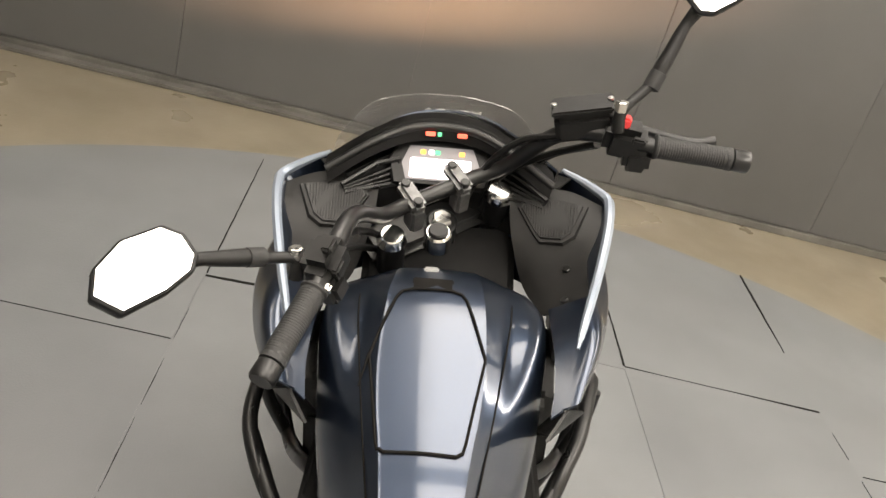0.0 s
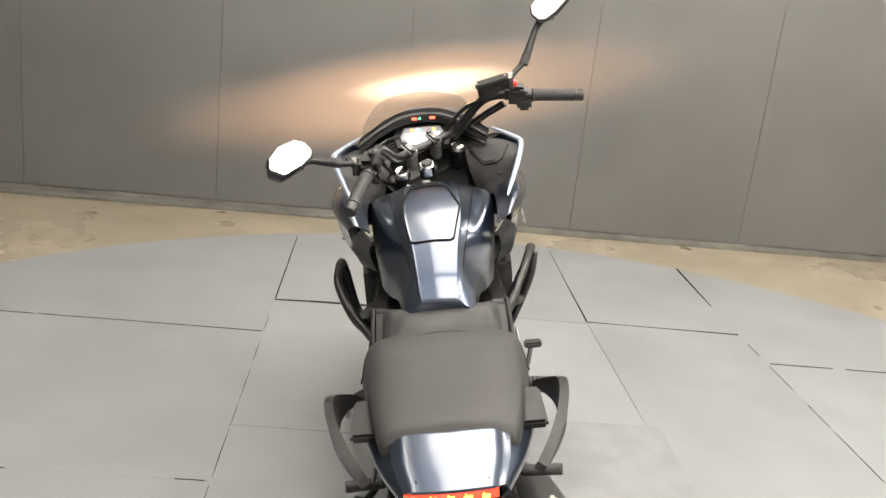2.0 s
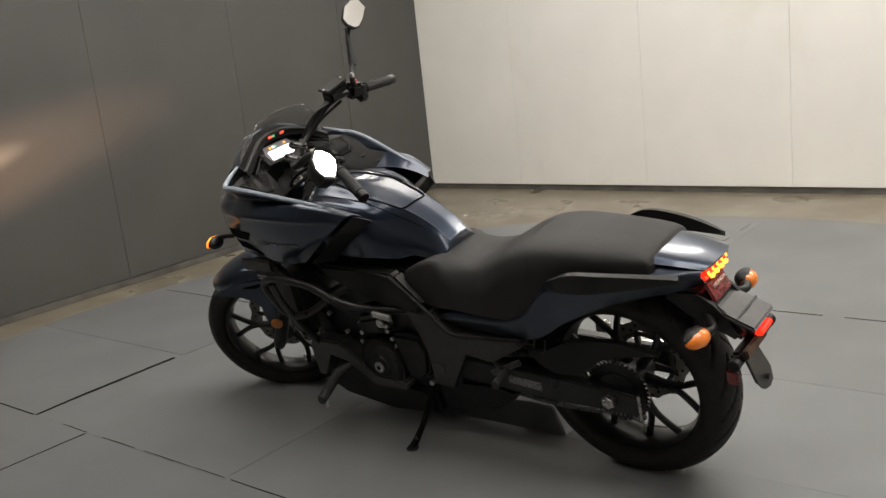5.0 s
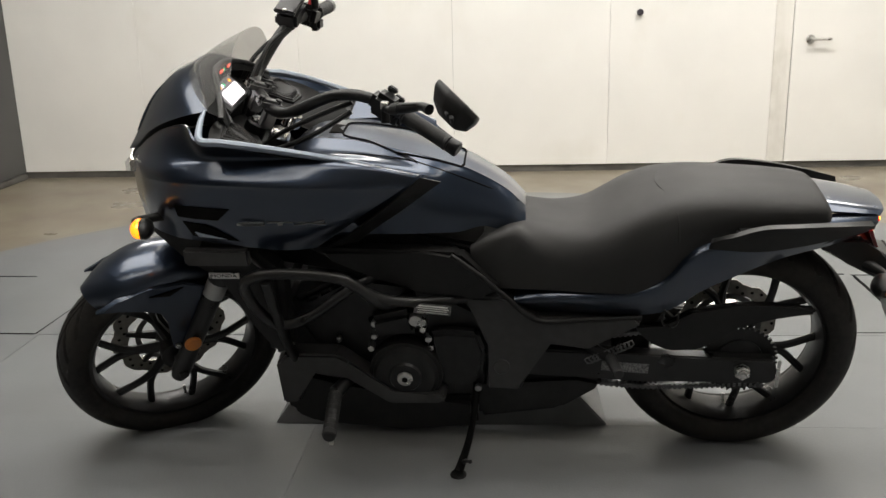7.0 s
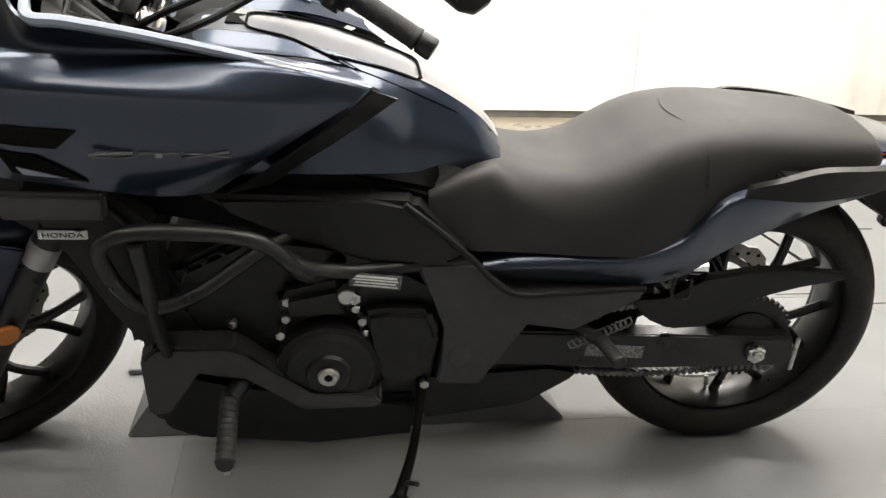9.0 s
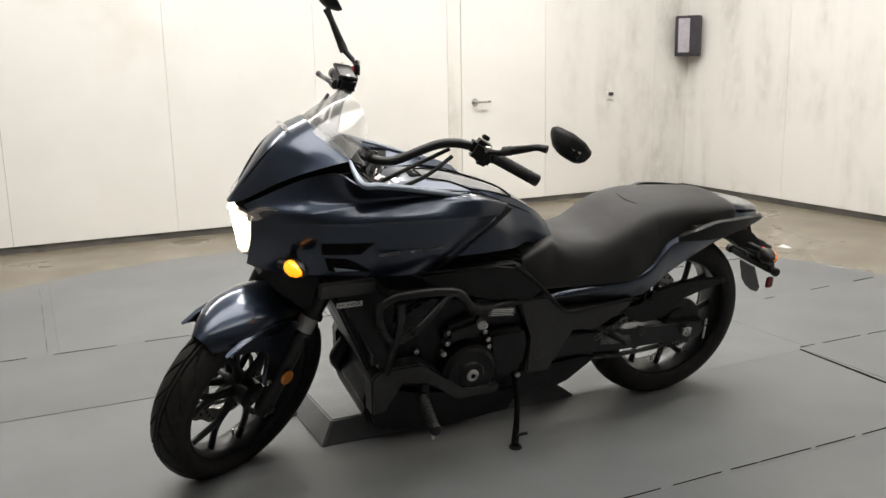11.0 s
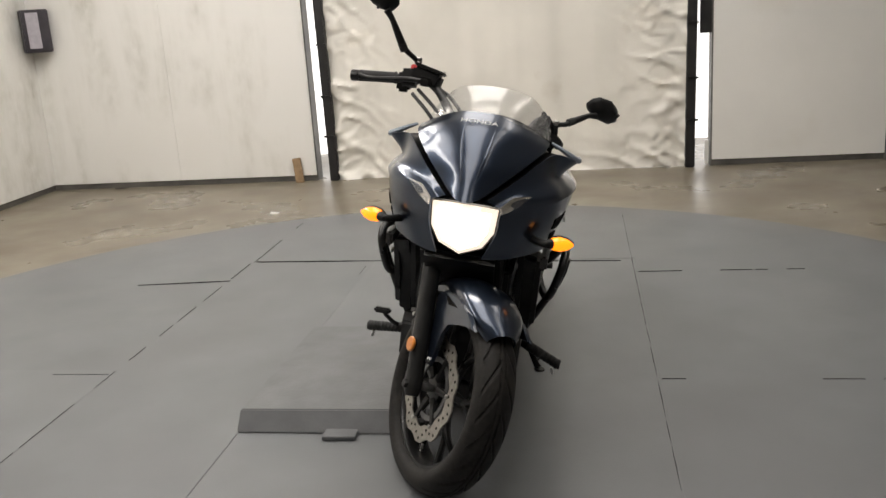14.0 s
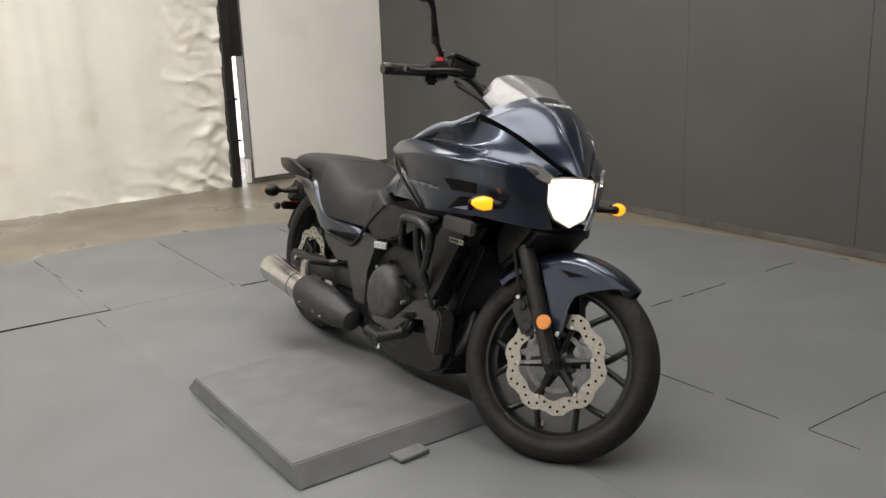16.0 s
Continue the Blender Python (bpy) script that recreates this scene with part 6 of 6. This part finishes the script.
def lower_guard(s):
    o = [(0.392, 0.318), (0.365, 0.345), (0.240, 0.345), (0.215, 0.330), (0.110, 0.236), (-0.010, 0.238), (-0.022, 0.222), (-0.010, 0.208), (0.120, 0.205), (0.215, 0.285), (0.300, 0.300), (0.345, 0.205), (0.385, 0.200)]
    bm = prism(o, 0.130 * s, 0.186 * s, 0.006, 0.02)
    bike_part("engine_guard", bm, COVER, "black plastic lower engine trim", angle=25)
    bm = tube(mirrored([(0.120, 0.060, 0.475), (0.215, 0.110, 0.500), (0.268, 0.180, 0.588), (0.276, 0.290, 0.608), (0.276, 0.378, 0.600), (0.270, 0.404, 0.560), (0.248, 0.362, 0.470), (0.222, 0.290, 0.466), (0.180, 0.180, 0.528), (0.130, 0.110, 0.545)], s), 0.0125, 6, 12)
    if s > 0:
        for v in bm.verts:
            v.co.x = tuck(v.co)[0]
    cb = bike_part("crash_bar", bm, SATIN, "satin black tubular engine crash bar")
    part("upper_tube", tube(mirrored([tuck(p) if s > 0 else p for p in [(0.266, 0.178, 0.586), (0.228, 0.120, 0.524), (0.186, 0.050, 0.490), (0.160, -0.030, 0.482), (0.140, -0.090, 0.480)]], s), 0.0125, 5, 12), SATIN, cb)
    part("down_tube", tube(mirrored([tuck(p) if s > 0 else p for p in [(0.285, 0.350, 0.592), (0.270, 0.345, 0.520), (0.215, 0.345, 0.400), (0.160, 0.340, 0.300)]], s), 0.0115, 5, 12), SATIN, cb)
    part("warning_label", block((0.003, 0.085, 0.026), (0.1905 * s, 0.004, 0.474), (6, 0, 0), 0.001), shader("printed_label", (0.10, 0.10, 0.10), 0.5, grain=0.7, scale=260), cb, "small printed label")
    for k, (n, w) in enumerate(((0.070, 0.0035), (0.074, 0.002), (0.066, 0.002), (0.072, 0.002))):
        part("print_line", block((0.002, n, w), (0.1922 * s, 0.004, 0.482 - 0.0055 * k), (6, 0, 0), 0.0), WHITE_MARK, cb)
    # foot peg
    x1 = 0.313 if s < 0 else 0.320
    z0, z1 = (0.254, 0.206) if s < 0 else (0.238, 0.226)
    fp = bike_part("foot_peg", peg_mesh((0.205 * s, 0.244, z0), (x1 * s, 0.244, z1)), RUBBER, "black rubber foot peg")
    part("bracket", tube(mirrored([(0.12, 0.20, 0.26), (0.165, 0.220, 0.262), (0.210, 0.244, z0)], s), [0.020, 0.016, 0.018], 3, 10), SATIN, fp)
    part("peg_end", rod(((x1 - 0.004) * s, 0.244, z1), ((x1 + 0.004) * s, 0.244, z1), 0.0155, sides=12), SATIN, fp)
    part("feeler", rod(((x1 - 0.02) * s, 0.244, z1 - 0.014), ((x1 - 0.015) * s, 0.244, z1 - 0.036), 0.005, sides=8), STEEL, fp)
    # radiator shroud
    bm = prism([(0.545, 0.640), (0.520, 0.595), (0.446, 0.536), (0.392, 0.430), (0.385, 0.340), (0.330, 0.360), (0.330, 0.580), (0.400, 0.640)], 0.150 * s, 0.216 * s, 0.016, 0.10)
    sh = bike_part("radiator_shroud", bm, BLACK, "black radiator side shroud with a badge", angle=25)
    part("top_pad", block((0.020, 0.150, 0.042), (0.221 * s, 0.474, 0.621), (0, 0, 0), 0.006), COVER, sh)
    badge = part("badge", block((0.004, 0.070, 0.015), (0.219 * s, 0.466, 0.573), (0, 0, 0), 0.001), STEEL, sh, "silver maker's badge plate")
    m = Matrix(((0, 0, s, 0), (s, 0, 0, 0), (0, 1, 0, 0), (0, 0, 0, 1)))
    writing("HONDA", 0.0105, GAP, sh, Matrix.Translation((0.2212 * s, 0.466, 0.573)) @ m, stretch=1.5)
    # passenger peg
    pp = bike_part("passenger_peg", rod((0.150 * s, -0.400, 0.330), (0.235 * s, -0.415, 0.335), 0.013, sides=12), RUBBER, "black passenger foot peg")
    part("bracket", tube(mirrored([(0.12, -0.33, 0.36), (0.14, -0.37, 0.34), (0.155, -0.40, 0.33)], s), 0.014, 3, 8), SATIN, pp)


both(lower_guard)
bike_part("radiator", block((0.270, 0.040, 0.26), (0, 0.420, 0.450), (-24, 0, 0), 0.008), ENGINE, "black radiator behind the front wheel")
bm = prism([(0.378, 0.300), (0.396, 0.200), (0.376, 0.140), (0.310, 0.108), (0.10, 0.105), (-0.09, 0.105), (-0.09, 0.20), (0.10, 0.19), (0.26, 0.22)], -0.150, 0.150, 0.018)
bike_part("belly_pan", bm, BLACK, "black plastic belly pan", angle=25)
bm = prism([(-0.07, 0.235), (-0.330, 0.252), (-0.395, 0.238), (-0.385, 0.215), (-0.290, 0.150), (-0.09, 0.120)], -0.120, 0.130, 0.014)
bike_part("exhaust_chamber", bm, ENGINE, "black exhaust collector under the frame", angle=25)
bike_part("exhaust_pipe", tube([(0.05, 0.380, 0.330), (0.09, 0.400, 0.240), (0.11, 0.300, 0.165), (0.13, 0.10, 0.140), (0.14, -0.10, 0.150)], 0.022, 6, 14), ENGINE, "black exhaust header pipe")

# muffler
a, b = Vector((0.172, -0.150, 0.168)), Vector((0.222, -0.768, 0.238))
d = (b - a).normalized()
bm = lathe([(0, 0.020), (0.01, 0.038), (0.10, 0.058), (0.20, 0.066), (0.33, 0.064), (0.345, 0.056)], a, d, 28)
muffler = bike_part("muffler", bm, shader("black_heat_shield", (0.015, 0.015, 0.015), 0.5, grain=0.3, scale=40), "steel muffler behind a black heat shield")
part("can", lathe([(0.335, 0.050), (0.34, 0.0545), (0.612, 0.0545), (0.622, 0.0525), (0.624, 0.0495), (0.57, 0.0475), (0.57, 0.0)], a, d, 40), POLISHED, muffler, "shiny brushed steel muffler can", angle=30)
part("outlet", lathe([(0.606, 0.0478), (0.572, 0.0470), (0.571, 0.0)], a, d, 28), OUTLET_BLACK, muffler)
part("strap", lathe([(0.40, 0.0550), (0.40, 0.0565), (0.412, 0.0565), (0.412, 0.0550)], a, d, 40), POLISHED, muffler)
part("hanger", block((0.02, 0.05, 0.07), a + d * 0.36 + Vector((0.0, 0, 0.075)), (0, 0, 0), 0.006), STEEL, muffler)
for k in (0.12, 0.17, 0.27):
    p = a + d * k + Vector((0.060, 0, -0.02))
    part("bolt", rod(p, p + Vector((0.008, 0, -0.002)), 0.005, sides=8), STEEL, muffler)

# swing arm, chain and shock
def arm_side(s):
    x0, x1 = (-0.098, -0.135) if s < 0 else (0.100, 0.132)
    bm = prism([(-0.150, 0.338), (-0.180, 0.262), (-0.480, 0.250), (-0.782, 0.246), (-0.796, 0.268), (-0.786, 0.312), (-0.480, 0.322)], x0, x1, 0.006, 0.01)
    bike_part("swing_arm", bm, SATIN, "black box-section swing arm", angle=25)


both(arm_side)
sw = bike_part("rear_axle", rod((-0.160, CR.y + 0.002, 0.287), (0.150, CR.y + 0.002, 0.287), 0.010), STEEL)
part("axle_nut", rod((-0.136, CR.y + 0.002, 0.287), (-0.156, CR.y + 0.002, 0.287), 0.019, sides=6), STEEL, sw, "steel axle nut")
part("adjuster", block((0.006, 0.008, 0.075), (-0.138, -0.792, 0.278), (0, 0, 0), 0.002), STEEL, sw)
for y0, y1, z0, z1 in ((-0.18, -0.44, 0.300, 0.270),):
    bike_part("caution_label", block((0.002, 0.110, 0.026), (-0.1365, -0.440, 0.290), (4, 0, 0), 0.0005), shader("chain_label", (0.16, 0.16, 0.16), 0.5, grain=0.8, scale=220), "printed caution label")
chain = bmesh.new()
for k in range(46):
    t = k / 45
    block((0.016, 0.012, 0.015), (-0.090, -0.20 - 0.57 * t, 0.250 - 0.026 * math.sin(math.pi * min(t * 1.1, 1)) - 0.034 * t), bevel=0.003, bm=chain)
for k in range(44):
    t = k / 43
    block((0.016, 0.012, 0.015), (-0.090, -0.20 - 0.52 * t, 0.318 + 0.080 * t), bevel=0.003, bm=chain)
tagged(bike_part("drive_chain", chain, GREY_METAL, "oily steel drive chain"), kind="stuff")
bm = prism([(-0.447, 0.402), (-0.520, 0.390), (-0.586, 0.440), (-0.680, 0.452), (-0.765, 0.454), (-0.860, 0.446), (-0.862, 0.430), (-0.772, 0.426), (-0.692, 0.403), (-0.646, 0.362), (-0.608, 0.332), (-0.541, 0.328), (-0.493, 0.350)], -0.106, -0.128, 0.006, 0.01)
bike_part("chain_guard", bm, BLACK, "black plastic chain guard", angle=25)
bm = tube([(-0.04, -0.42, 0.31), (-0.04, -0.50, 0.42), (-0.03, -0.56, 0.50)], 0.020, 3, 12)
shock = bike_part("rear_shock", bm, SATIN, "rear shock absorber with a coil spring")
coil = [(-0.035 + 0.030 * math.cos(k * 0.9), -0.43 - 0.0026 * k + 0.022 * math.sin(k * 0.9), 0.325 + 0.0036 * k) for k in range(46)]
part("spring", tube(coil, 0.005, 2, 6), SATIN, shock)
spr = [(-0.155, -0.352 - 0.0018 * k + 0.010 * math.sin(k * 1.3), 0.318 + 0.0009 * k + 0.010 * math.cos(k * 1.3)) for k in range(56)]
bike_part("stand_spring", tube(spr, 0.002, 1, 5), GREY_METAL)
bike_part("seat_lock_hook", tube([(-0.152, -0.520, 0.455), (-0.160, -0.515, 0.425), (-0.160, -0.545, 0.420), (-0.152, -0.550, 0.450)], 0.003, 4, 6), SATIN)
# sub frame and inner parts under the seat
bm = prism([(-0.10, 0.50), (-0.86, 0.655), (-0.90, 0.60), (-0.60, 0.50), (-0.42, 0.42), (-0.12, 0.40)], -0.105, 0.105, 0.012)
bike_part("sub_frame", bm, BLACK, "black frame and under-seat tray", angle=25)
bm = prism([(0.46, 0.84), (0.46, 0.70), (0.38, 0.56), (0.05, 0.50), (-0.10, 0.50), (-0.12, 0.60), (0.20, 0.66), (0.30, 0.72), (0.36, 0.78)], -0.125, 0.125, 0.012)
bike_part("main_frame", bm, MATTE, "black main frame behind the fairing", angle=25)
bike_part("hugger", block((0.10, 0.16, 0.012), (0, -0.60, 0.585), (-26, 0, 0), 0.004), BLACK)
# side stand
stand = bike_part("side_stand", tube([(-0.130, -0.090, 0.235), (-0.172, -0.082, 0.176), (-0.205, -0.070, 0.120), (-0.238, -0.052, 0.072), (-0.250, -0.046, 0.060)], [0.011, 0.008, 0.009, 0.011, 0.012], 4, 10), MATTE, "black side stand, lowered")
part("foot", rod((-0.254, -0.046, 0.0505), (-0.254, -0.046, 0.0585), 0.020, sides=16), BLACK, stand)
part("prong", tube([(-0.236, -0.054, 0.078), (-0.250, -0.068, 0.092), (-0.262, -0.076, 0.100)], 0.005, 3, 8), SATIN, stand)
part("pivot_bolt", rod((-0.135, -0.092, 0.232), (-0.152, -0.092, 0.232), 0.009, sides=6), STEEL, stand)
# brake pedal and gear lever
bp = bike_part("brake_pedal", tube([(0.19, 0.180, 0.235), (0.225, 0.250, 0.250), (0.250, 0.310, 0.295), (0.255, 0.325, 0.312)], 0.007, 4, 8), SATIN, "black foot brake pedal")
part("pad", block((0.052, 0.030, 0.018), (0.262, 0.325, 0.318), (12, 0, 0), 0.005), RUBBER, bp)
# ignition
key = bike_part("ignition_lock", rod((-0.005, 0.336, 0.850), (-0.005, 0.322, 0.882), 0.022, 0.021, 24), CHROME, "round ignition lock with a bright ring")
part("key_slot", rod((-0.005, 0.3225, 0.881), (-0.005, 0.320, 0.887), 0.016, sides=18), BLACK, key)

# headlight beams
def beam(name, target, size, blend, power, squash, color):
    data = bpy.data.lights.new(name, "SPOT")
    data.energy, data.spot_size, data.spot_blend, data.color, data.shadow_soft_size = power, radians(size), blend, color, 0.02
    ob = new(name, data)
    eye = BIKE @ Vector((0.0, 0.775, 0.722))
    ob.matrix_world = look(eye, target, 13) @ Matrix.Diagonal((1, squash, 1, 1))
    return ob


beam("headlight_beam", (0.06, Y_F, 0.70), 74, 0.9, 400, 0.17, (1.0, 0.56, 0.30))
beam("headlight_core", (0.10, Y_F, 0.765), 25, 1.0, 1000, 0.17, (1.0, 0.72, 0.47))
